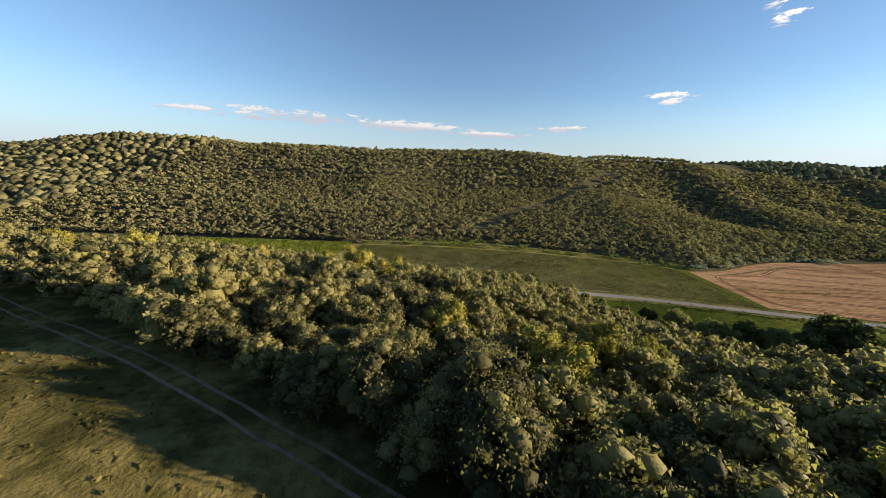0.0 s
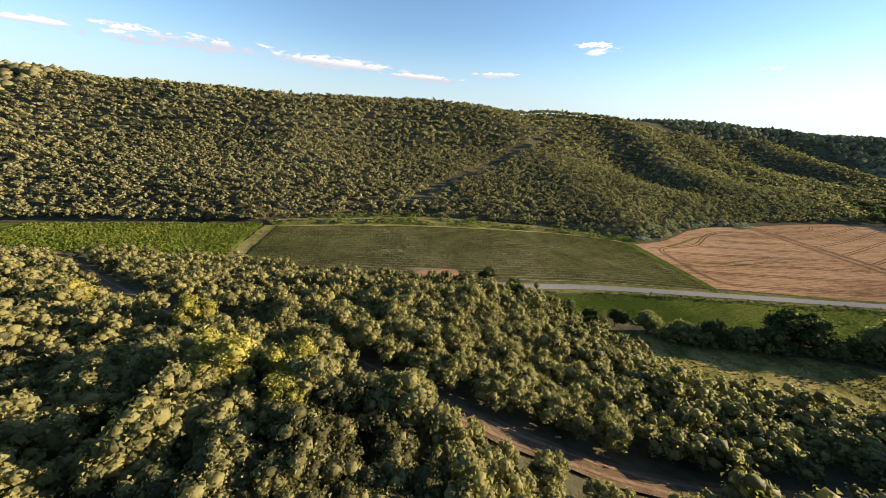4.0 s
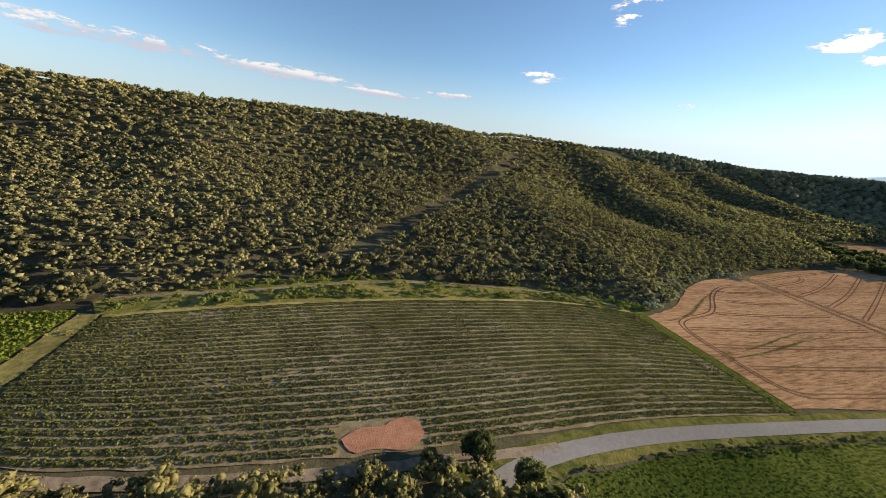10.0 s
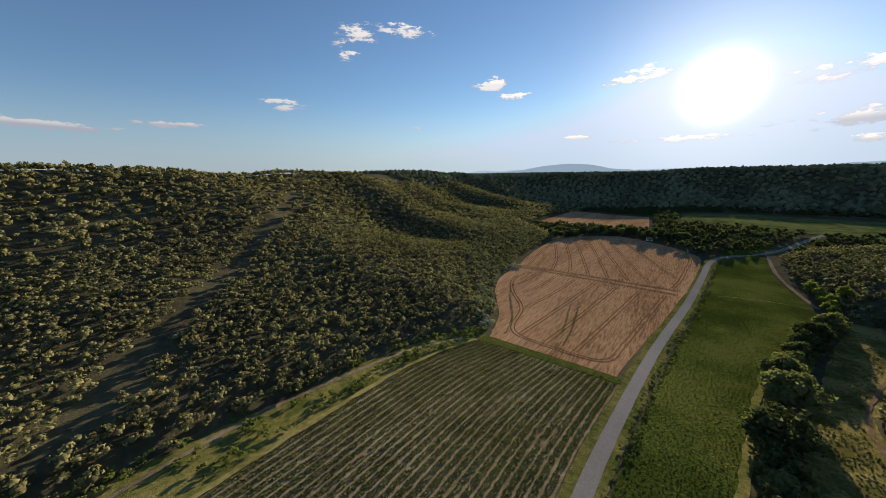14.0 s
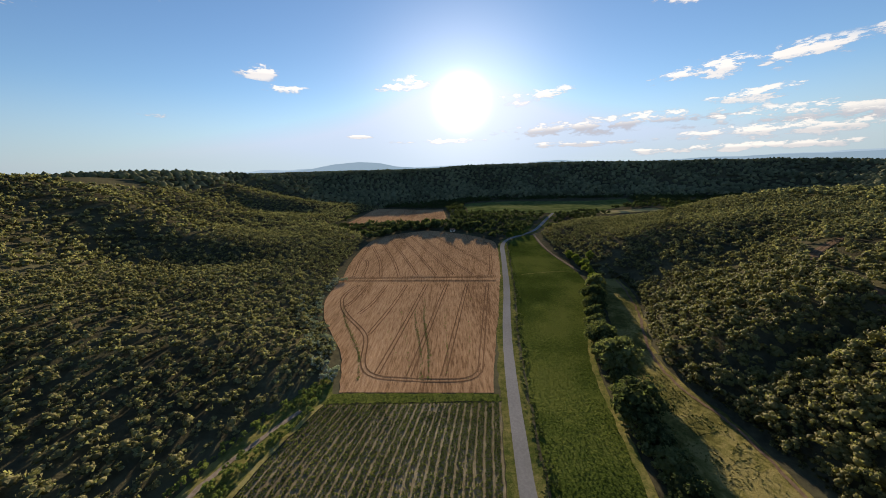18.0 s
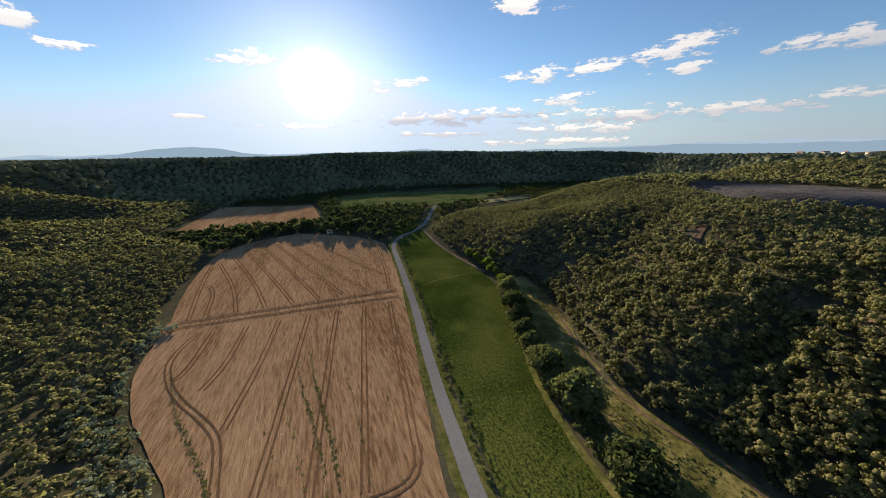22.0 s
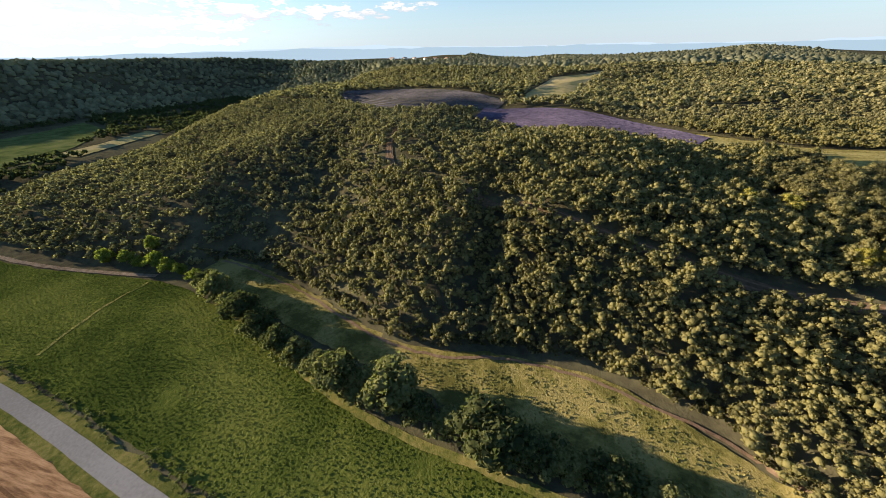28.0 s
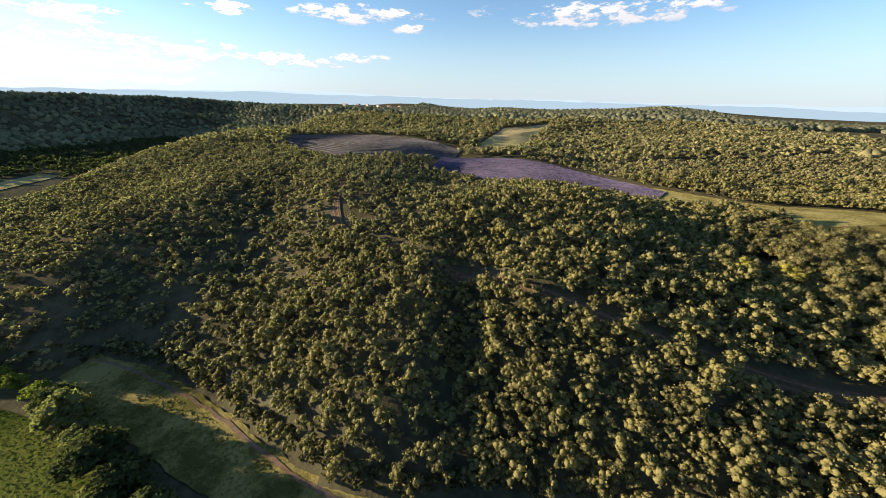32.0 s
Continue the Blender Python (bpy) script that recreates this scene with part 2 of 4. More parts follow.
# dry grass darkened: the shade on the hilltop is in the colour
SHADEDGRASS = material("hill_grass", [(0.06, 0.055, 0.018), (0.11, 0.092, 0.03), (0.18, 0.145, 0.05)], scale=0.7, large=0.12, large_amount=0.7, bump=0.8, bump_scale=2.5)
VERGE = material("verge_grass", [(0.085, 0.10, 0.024), (0.165, 0.155, 0.045), (0.26, 0.215, 0.075)], scale=0.6, large=0.08, bump=0.6, bump_scale=2.5)
ASPHALT = material("worn_asphalt", [(0.19, 0.18, 0.165), (0.26, 0.245, 0.23)], scale=1.2, bump=0.1, bump_scale=20, rough=0.85)
DIRT = material("pale_dirt", [(0.14, 0.105, 0.07), (0.22, 0.17, 0.12), (0.30, 0.24, 0.175)], scale=0.7, bump=0.4)
TRACKSOIL = material("track_soil", [(0.085, 0.06, 0.036), (0.13, 0.088, 0.054), (0.18, 0.125, 0.08)], scale=0.6, bump=0.5)
ROADSIDE = material("roadside_grass", [(0.06, 0.075, 0.018), (0.115, 0.115, 0.032), (0.185, 0.16, 0.055)], scale=0.7, large=0.08, bump=0.8, bump_scale=2.5)
RUT = material("rut_soil", [(0.13, 0.085, 0.055), (0.19, 0.125, 0.08), (0.25, 0.17, 0.115)], scale=0.9, bump=0.4)
LAV = material("lavender", [(0.055, 0.048, 0.066), (0.086, 0.071, 0.106), (0.122, 0.1, 0.146)], scale=0.25, island=0.3, large=0.02, bump=0.4)
LAVFADED = material("faded_lavender", [(0.05, 0.05, 0.046), (0.075, 0.07, 0.074), (0.105, 0.097, 0.104)], scale=0.25, island=0.3, large=0.02, bump=0.4)
LAVSOIL = material("lavender_soil", [(0.10, 0.09, 0.07), (0.17, 0.145, 0.11)], scale=0.4, bump=0.3)
TAN = material("mown_field", [(0.22, 0.20, 0.08), (0.32, 0.27, 0.12), (0.42, 0.33, 0.17)], scale=0.1, large=0.015, bump=0.3)
FARGREEN = material("far_meadow", [(0.06, 0.08, 0.025), (0.10, 0.12, 0.04), (0.14, 0.15, 0.055)], scale=0.08, bump=0.2)
PLASTER = material("pale_plaster", [(0.55, 0.5, 0.42), (0.68, 0.62, 0.52)], scale=1.0, bump=0.1)
TILE = material("clay_roof", [(0.32, 0.17, 0.11), (0.45, 0.26, 0.17)], scale=1.5, bump=0.3)

# ---- terrain ----
# the foot of the slopes, round the valley floor; the letter names the slope that rises there
FOOT = [(-700, 250, "n"), (-50, 233, "n"), (-30, 241, "n"), (0, 250, "n"), (33, 254, "n"), (79, 250, "n"), (119, 246, "n"), (150, 237, "n"), (165, 230, "n"), 
        (173, 224, "n"), (187, 228, "n"), (205, 240, "n"), (226, 252, "n"), (250, 260, "n"), (281, 263, "n"), (320, 269, "n"), (353, 272, "n"), 
        (415, 273, "n"), (450, 290, "n"), (505, 345, "n"), (640, 350, "e"), (770, 300, "e"), (800, 80, "e"), (770, -80, "e"), (730, -220, "e"), (710, -420, "e"), 
        (610, -430, "s"), (560, -330, "s"), (505, -180, "s"), (474, -60, "s"), (474, 20, "s"), (450, 58, "s"), (418, 79, "s"), (345, 83, "s"), 
        (312, 79, "s"), (290, 79, "s"), (278, 74, "s"), (272, 64, "s"), (252, 66, "s"), (219, 77, "s"), (200, 86, "s"), (177, 96, "s"), (157, 97, "s"), (145, 93, "s"), (117, 95, "s"), 
        (104, 101, "s"), (90, 107, "s"), (80, 128, "s"), (68, 148, "s"), (52, 160, "s"), (24, 163, "s"), (-12, 167, "s"), (-40, 175, "s"), (-80, 182, "s"), 
        (-105, 189, "s"), (-700, 150, "s")]


def vnoise(x, y, seed=0.0):
    x, y = np.asarray(x, float), np.asarray(y, float)
    ix, iy = np.floor(x), np.floor(y)
    fx, fy = x - ix, y - iy
    fx, fy = fx * fx * (3 - 2 * fx), fy * fy * (3 - 2 * fy)

    def hashed(a, b):
        s = np.sin(a * 127.1 + b * 311.7 + seed * 74.7) * 43758.5453
        return s - np.floor(s)
    return (hashed(ix, iy) * (1 - fx) + hashed(ix + 1, iy) * fx) * (1 - fy) + (hashed(ix, iy + 1) * (1 - fx) + hashed(ix + 1, iy + 1) * fx) * fy


def inside(x, y, poly):
    x, y = np.asarray(x, float), np.asarray(y, float)
    odd = np.zeros(x.shape, bool)
    for (ax, ay), (bx, by) in zip(poly, poly[1:] + poly[:1]):
        if ay != by:
            odd ^= ((ay > y) != (by > y)) & (x < (bx - ax) * (y - ay) / (by - ay) + ax)
    return odd


def to_line(x, y, line, closed=False):
    """The distance to a line of points."""
    x, y = np.asarray(x, float), np.asarray(y, float)
    best = np.full(x.shape, 1e9)
    for (ax, ay), (bx, by) in zip(line, line[1:] + (line[:1] if closed else [])):
        dx, dy = bx - ax, by - ay
        k = np.clip(((x - ax) * dx + (y - ay) * dy) / (dx * dx + dy * dy), 0, 1)
        best = np.minimum(best, np.hypot(x - ax - k * dx, y - ay - k * dy))
    return best


def step(v, lo, hi):
    k = np.clip((v - lo) / (hi - lo), 0, 1)
    return k * k * (3 - 2 * k)


FLOOR = [(a, b) for a, b, _ in FOOT]
SIDES = {k: [(FOOT[i][0], FOOT[i][1], FOOT[(i + 1) % len(FOOT)][0], FOOT[(i + 1) % len(FOOT)][1]) for i in range(len(FOOT)) if FOOT[i][2] == k] for k in "nes"}


def height(x, y):
    """The ground's height in metres."""
    x, y = np.asarray(x, float), np.asarray(y, float)
    base = -6.0 + 9.0 * step(-x, -230, 40) + 8.0 * step(x, 300, 620) * step(-y, -260, -120)
    dist = {}
    for k, sides in SIDES.items():
        d = np.full(x.shape, 1e9)
        for ax, ay, bx, by in sides:
            dx, dy = bx - ax, by - ay
            t = np.clip(((x - ax) * dx + (y - ay) * dy) / (dx * dx + dy * dy), 0, 1)
            d = np.minimum(d, np.hypot(x - ax - t * dx, y - ay - t * dy))
        dist[k] = d
    out = ~inside(x, y, FLOOR)
    near = np.minimum(np.minimum(dist["n"], dist["e"]), dist["s"])
    d = np.where(out, near, 0.0)
    ws, wn = (20 / (dist["s"] + 1)) ** 8, (20 / (dist["n"] + 1)) ** 8 + (20 / (dist["e"] + 1)) ** 8
    south = ws / (ws + wn)
    # northern and eastern slopes: a long rise, a steeper brow, then a plateau
    north_h = 2 * step(d, 0, 20) + 0.2 * np.clip(d, 0, 255) + 26 * step(d, 125, 262) + 0.035 * np.clip(-x - 100, 0, 500) * step(d, 60, 240)
    north_h = north_h - 10 * step(x, 620, 820) * step(d, 40, 240) + 2 * step(d, 262, 900)
    fold = np.cos((x + 0.25 * (y - 300) + 30 * vnoise(x / 120, y / 120, 4) - 250) * 2 * math.pi / 150)
    spurs = -6.5 * (1 - fold) + (vnoise(x / 37, y / 120, 5) - 0.5) * 9
    north_h = north_h + spurs * step(d, 15, 110) * step(290 - d, 0, 140) * step(x, 190, 330) * step(760 - x, 0, 120)
    fold = np.cos((y - 0.35 * (x - 800) + 40 * vnoise(x / 120, y / 120, 14)) * 2 * math.pi / 130)
    north_h = north_h + (-9 * (1 - fold) + (vnoise(x / 110, y / 40, 15) - 0.5) * 9) * step(d, 15, 110) * step(300 - d, 0, 140) * step(x, 620, 740) * step(-y, -260, -60)
    north_h = north_h + (vnoise(x / 60, y / 60, 7) - 0.5) * 6 * step(d, 20, 100)
    # southern hill: quick rise to a rolling plateau with fields
    west = 1 - step(x, 48, 115)
    south_h = west * 34 * (1 - np.exp(-(d / 75) ** 1.25)) + (1 - west) * 40 * (1 - np.exp(-d / 38))
    south_h = south_h + 4 * np.exp(-((x - 130) / 30) ** 2 - ((y - 52) / 24) ** 2) + 5 * np.exp(-((x - 60) / 30) ** 2 - ((y - 50) / 26) ** 2) + 4 * np.exp(-((x - 215) / 45) ** 2 - ((y + 25) / 40) ** 2)
    south_h = south_h - 7 * np.exp(-((x - 152) / 9) ** 2) * step(d, 2, 20) * step(75 - d, 0, 40) - 6 * np.exp(-((x - 232 + (y - 40) * 0.4) / 24) ** 2) * step(d, 8, 40) * step(130 - d, 0, 60)
    south_h = south_h * (1 - 0.55 * step(x, 265, 410) * step(y, -150, 0))
    south_h = south_h - 8 * step(-y, 10, 60) * step(230 - x, 0, 70) - 8 * step(-y, 170, 420)
    south_h = south_h + (vnoise(x / 45, y / 45, 9) - 0.5) * 4 * step(d, 15, 60) * step(160 - d, 0, 80)
    south_h = south_h - 22 * step(-y, 560, 1100) + (vnoise(x / 260, y / 260, 11) - 0.5) * 30 * step(-y, 650, 1300)
    r = np.hypot(x - 60, y - 60)
    far = (2 + (vnoise(x / 420, y / 420, 13) - 0.5) * 40) * step(r, 1100, 2600) - 75 * step(r, 1900, 3300)
    return base + south * south_h + (1 - south) * north_h + far


def grid_mesh(name, X, Y, Z, mat):
    ny, nx = X.shape
    co = np.stack([X, Y, Z], -1).reshape(-1, 3)
    i = np.arange(nx * ny).reshape(ny, nx)
    quads = np.stack([i[:-1, :-1], i[:-1, 1:], i[1:, 1:], i[1:, :-1]], -1).reshape(-1, 4)
    return raw_mesh(name, co, quads, mat)


def raw_mesh(name, co, faces, mat, smooth=True):
    """A mesh from arrays of corners and of faces with one number of sides."""
    me = bpy.data.meshes.new(name)
    co, faces = np.asarray(co, np.float32), np.asarray(faces, np.int32)
    n = faces.shape[1]
    me.vertices.add(len(co))
    me.vertices.foreach_set("co", co.ravel())
    me.loops.add(faces.size)
    me.loops.foreach_set("vertex_index", faces.ravel())
    me.polygons.add(len(faces))
    me.polygons.foreach_set("loop_start", np.arange(0, faces.size, n, dtype=np.int32))
    me.polygons.foreach_set("use_smooth", np.full(len(faces), smooth))
    me.update(calc_edges=True)
    if mat:
        me.materials.append(mat)
    return me


def spread(lo, hi, near_lo, near_hi, fine, growth):
    """Grid lines: even over the near stretch, wider and wider past it."""
    mid = list(np.arange(near_lo, near_hi + fine, fine))
    s, v = fine, near_hi
    while v < hi:
        s *= growth
        v += s
        mid.append(v)
    s, v = fine, near_lo
    while v > lo:
        s *= growth
        v -= s
        mid.insert(0, v)
    return np.array(mid)


gx = spread(-4600, 4600, -140, 480, 3.5, 1.06)
gy = spread(-4600, 4600, -120, 300, 3.5, 1.06)
GX, GY = np.meshgrid(gx, gy)
ground = tagged(new("ground", grid_mesh("ground", GX, GY, height(GX, GY), SOIL)), "brown woodland soil with leaf litter under the trees", "ground", kind="structure")


def resample(line, n):
    p = np.array(line, float)
    for _ in range(2):      # round the corners
        q = np.empty((2 * len(p) - 2, p.shape[1]))
        q[0::2], q[1::2] = p[:-1] * 0.75 + p[1:] * 0.25, p[:-1] * 0.25 + p[1:] * 0.75
        p = np.vstack([p[:1], q, p[-1:]])
    s = np.r_[0, np.cumsum(np.hypot(*np.diff(p, axis=0).T))]
    u = np.linspace(0, s[-1], n)
    return np.stack([np.interp(u, s, p[:, k]) for k in range(2)], -1)


def sheet(name, a, b, step_m, lift, mat, label, category, wobble=0.0, parent=None):
    """Ground cover between two lines, laid over the terrain."""
    la = max(np.hypot(*np.diff(np.array(a, float), axis=0).T).sum(), np.hypot(*np.diff(np.array(b, float), axis=0).T).sum())
    lw = np.hypot(*(resample(a, 9) - resample(b, 9)).T).max()
    nu, nv = max(3, int(la / step_m)), max(2, int(lw / step_m) + 1)
    A, B = resample(a, nu), resample(b, nu)
    v = np.linspace(0, 1, nv)[:, None, None]
    p = A * (1 - v) + B * v
    X, Y = p[..., 0].copy(), p[..., 1].copy()
    if wobble:
        for row in (0, -1):
            X[row] += (vnoise(X[row] / 3, Y[row] / 3, 21) - 0.5) * wobble
            Y[row] += (vnoise(X[row] / 3, Y[row] / 3, 22) - 0.5) * wobble
    ob = new(name, grid_mesh(name, X, Y, height(X, Y) + lift, mat))
    return tagged(ob, label, category, kind="structure")


def offset(line, d):
    p = resample(line, 60)
    t = np.gradient(p, axis=0)
    t /= np.linalg.norm(t, axis=1)[:, None]
    return [tuple(q) for q in p + np.stack([-t[:, 1], t[:, 0]], -1) * d]


def ribbon(name, line, width, lift, mat, label, category, step_m=2.0, wobble=0.0):
    return sheet(name, offset(line, -width / 2), offset(line, width / 2), step_m, lift, mat, label, category, wobble)


ROAD = [(34, 146), (50, 156), (66, 161), (78, 162.2), (96, 162.5), (120, 161), (152, 158), (184, 154.5), (218, 149.5), (258, 142.5), (300, 137), 
        (344, 131.5), (372, 128.5), (392, 123), (408, 111), (427, 88), (452, 72), (500, 50), (560, 20), (620, -10)]
TRACK = [(-110, 190), (-86, 170), (-62, 148), (-38, 129), (-20, 116), (-10, 113), (0, 112), (9, 102), (17, 93), (30, 86), (44, 80), (58, 77), (69, 75), (80, 73), (94, 68), (105, 65), (117, 61),
         (140, 50), (162, 40), (182, 30), (195, 25), (205, 17), (212, 4), (216, -12), (222, -50), (225, -110)]
RUTS = [(-110, 92), (-76, 76), (-43, 63), (-10, 51), (8, 44), (19, 40), (50, 26), (90, 6)]
CUT = [(32, 268), (52, 292), (71, 312), (100, 342), (130, 376), (158, 405), (184, 431), (205, 456)]

# ---- fields and ways ----
CROP_S = [(-40, 178), (-12, 171), (24, 167.5), (45, 167), (66, 167), (98, 167.5), (125, 165.5), (153, 162.3)]
CROP_N = [(-40, 223), (-3, 227.5), (40, 231), (91, 231.5), (125, 229.5), (152.5, 220.5)]
crop_field = sheet("crop_field", CROP_S, CROP_N, 3, 0.15, CROPSOIL, "bare brown soil between the rows of a crop field", "field", 0.8)
maize_field = sheet("maize_field", [(-300, 180), (-150, 190), (-105, 191), (-48, 184)], [(-300, 226), (-150, 226), (-96, 228), (-48, 228)], 4, 0.15, CORN,
                    "dense green leafy crop field beside the rows", "field", 0.8)
field_border = sheet("field_border", [(-48, 181), (-47, 227)], [(-41.5, 179), (-41, 225)], 2, 0.2, STRAW, "yellow grass border between two fields", "grass border", 1.2)
bank_n = sheet("field_margin", [(-42, 225), (-3, 229.2), (40, 232.6), (91, 233), (125, 231), (150, 222), (158, 220)],
               [(-48, 234), (-10, 248), (33, 254), (79, 249), (119, 245), (150, 236), (172, 224)], 3, 0.12, VERGE, "weedy grass margin along the foot of the woods", "grass margin", 1.5)
margin_path = ribbon("margin_path", [(-44, 236), (-5, 240), (33, 247), (66, 249), (98, 245), (128, 239), (150, 227)], 1.6, 0.22, DIRT, "pale grassy path along the foot of the woods", "path", 2, 0.6)
field_edge = ribbon("field_edge", offset(CROP_N, 1.2), 1.6, 0.26, STRAW, "narrow strip of yellow grass along the crop", "grass strip", 2, 0.8)
field_path = ribbon("field_path", [(-46, 178), (-12, 168.5), (24, 164.5), (45, 164), (62, 163), (74, 163)], 2.4, 0.24, DIRT, "pale dirt path along the crop field", "path", 2, 0.6)
bare_patch = sheet("bare_patch", [(27, 171), (29, 168.6), (36, 167.4), (43, 168.2), (45, 170)], [(28, 172), (32, 174.6), (35, 173.6), (40, 175.8), (44.5, 173)], 1.5, 0.3, REDSOIL, "bare red soil patch at the crop field's edge", "soil patch", 1.5)
WHEAT_W = [(159, 218), (171, 221), (185, 225.5), (204, 237), (224, 249), (249, 257), (279, 258)]
WHEAT_E = [(158, 164), (182, 160.5), (220, 153.5), (250, 148.5), (273, 145)]
wheat_near = sheet("wheat_field", WHEAT_E, WHEAT_W, 3, 0.2, WHEAT, "ripe wheat field with dark tractor tramlines", "wheat field", 0.8)
lane = sheet("field_lane", [(272.5, 145), (275, 202), (279.5, 258.5)], [(288, 142), (289, 205), (290, 260)], 2.5, 0.14, WHEAT, "trodden brown lane between two wheat fields", "field lane", 1.5)
wheat_far = sheet("wheat_field", [(287.5, 142.5), (330, 137), (365, 133.5), (390, 132), (408, 143)], [(289.5, 258.5), (320, 264), (353, 267), (390, 268.5), (420, 266)], 4, 0.2, WHEAT,
                  "ripe golden wheat field with long tramlines", "wheat field", 0.8)
wheat_end = sheet("wheat_field", [(407.5, 143), (425, 158), (441, 177), (464, 207)], [(419.5, 266), (436, 259), (452, 244), (464, 210)], 4, 0.21, WHEAT, "end of the golden wheat field below a tree line", "wheat field", 0.8)
wheat_third = sheet("wheat_field", [(520, 335), (535, 257), (515, 182)], [(720, 330), (700, 257), (655, 192)], 5, 0.3, WHEAT, "distant golden wheat field beyond a tree line", "wheat field", 1.5)
ditch = sheet("ditch_bank", [(153.6, 162), (153.2, 221)], [(157.5, 162.5), (158.5, 220)], 2, 0.22, MEADOW, "overgrown green ditch between crop and wheat", "ditch bank", 1.2)
road_verge = ribbon("road_verge", ROAD, 9, 0.12, ROADSIDE, "grassy verge along the country road", "verge", 2.5, 1.6)
road = ribbon("road", ROAD, 4.1, 0.24, ASPHALT, "narrow worn grey asphalt country road", "road", 2.5, 0.15)
MEADOW_N = [(70, 155.8), (96, 157.3), (131, 154.8), (165, 151.2), (208, 145.6), (258, 137), (300, 131.5), (344, 126), (372, 123), (389, 117.5), (404, 106.5), (417, 92)]
MEADOW_S = [(80, 144), (100, 138.5), (124, 133), (142, 130), (165, 126.5), (185, 121), (205, 112.5), (233, 100.5), (251, 93.5), (270, 88), (290, 85.5), (319, 88), (345, 91), (380, 91), (416, 88)]
meadow = sheet("meadow", MEADOW_N, MEADOW_S, 3, 0.2, MEADOW, "bright green lucerne meadow sloping to the road", "meadow", 1.2)
edge_path = ribbon("meadow_edge_path", [(98, 138), (124, 132), (142, 129), (165, 125.5), (185, 120), (205, 111.5), (233, 99.5), (251, 92.5)], 2.2, 0.32, VERGE, "dry trodden strip along the meadow's edge", "path", 2, 0.8)
meadow_trail = ribbon("meadow_trail", [(288, 127), (291, 114), (293, 102), (291, 87)], 1.1, 0.3, VERGE, "faint trodden trail across the lucerne meadow", "trail", 2, 0.8)
meadow_path = ribbon("meadow_path", [(292, 83.5), (319, 86.5), (345, 89), (380, 89), (420, 86)], 2.2, 0.34, DIRT, "pale farm path along the woods above the meadow", "path", 3, 0.5)
grass_strip = sheet("grass_strip", [(84, 134), (110, 128), (135, 121), (160, 114), (187, 106), (228, 94), (250, 86), (262, 80), (276, 75)],
                    [(80, 122), (104, 104), (117, 98), (145, 95), (157, 98), (177, 97), (200, 87.5), (219, 78), (252, 67), (274, 65)], 2.5, 0.35, GRASS, "dry yellow grass strip between hedge and woods", "grass", 1.5)
strip_path = ribbon("strip_path", [(74, 128), (90, 111), (104, 106), (117, 100), (135, 97.5), (145, 97.2), (157, 100.5), (177, 99), (200, 89.5), (219, 80.5), (240, 74), (262, 68), (274, 67)], 1.0, 0.5, RUT, "pale dirt path along the edge of the woods", "path", 2, 0.8)
track = ribbon("forest_track", TRACK, 3.8, 0.35, TRACKSOIL, "shaded brown forest track", "forest track", 2, 0.8)
for side in (-0.85, 0.85):
    ribbon("wheel_rut", offset(TRACK, side), 0.55, 0.39, RUT, "pale wheel rut of the forest track", "wheel rut", 2, 0.25)
    ribbon("wheel_rut", offset(RUTS, side), 0.34, 0.34, RUT, "pale wheel rut of a farm track in the grass", "wheel rut", 2, 0.25)
hill_grass = sheet("hill_grass", [(68, -68), (45, -45), (22, -18), (18, 8), (34, 30), (24, 43), (2, 56), (-26, 68), (-50, 82)], [(34, -92), (12, -70), (-18, -40), (-45, -5), (-60, 20), (-70, 40), (-78, 62), (-84, 82)], 3, 0.3, SHADEDGRASS,
                   "dry golden grass field on the hilltop", "grass", 1.5)
# the same hilltop grass in a paler material, for its sunlit look
plateau_grass = sheet("plateau_grass", [(64, -62), (45, -41), (24, -16), (19, 0)], [(34, -88), (12, -69), (-16, -40), (-40, -8)], 3, 0.36, STRAW, "pale dry grass beside the lavender", "grass", 2.0)
lavender_field = sheet("lavender_field", [(184, -112), (165, -98), (129, -80), (98, -72), (70, -69), (40, -64)], [(182, -165), (135, -168), (104, -155), (80, -142), (47, -107), (30, -76)], 4, 0.3, LAVSOIL,
                       "grey soil of a lavender field on the plateau", "field", 1.0)
lavender_upper = sheet("lavender_field", [(345, -190), (304, -145), (257, -113), (170, -168)], [(390, -290), (330, -330), (262, -302), (165, -222)], 5, 0.3, LAVSOIL, "grey soil of an upper lavender field", "field", 1.0)
mown_field = sheet("mown_field", [(156, -225), (140, -300), (112, -405)], [(116, -196), (75, -330), (22, -480)], 5, 0.3, TAN, "pale mown field on the plateau", "field", 1.5)
far_meadow = sheet("far_meadow", [(570, 150), (560, 70), (545, 10), (560, -60), (640, -140)], [(700, 150), (730, 70), (700, -20), (690, -90), (720, -170)], 8, 0.4, FARGREEN, "distant green meadow on the valley floor", "meadow", 2.0)
far_field = sheet("far_field", [(528, -40), (536, -80), (548, -135)], [(556, -40), (560, -85), (575, -140)], 4, 0.5, TAN, "distant pale field on the valley floor", "field", 2.0)
side_meadow = sheet("side_meadow", [(418, 98), (440, 86), (470, 74)], [(408, 118), (428, 116), (470, 100)], 4, 0.25, MEADOW, "small green meadow beyond the road bend", "meadow", 1.0)

# tramlines: pairs of wheel tracks through the wheat
def tramline(line):
    for side in (-0.9, 0.9):
        ribbon("tramline", offset(line, side), 0.6, 0.27, TRAM, "dark wheel track pressed into the wheat", "tramline", 3, 0.1)


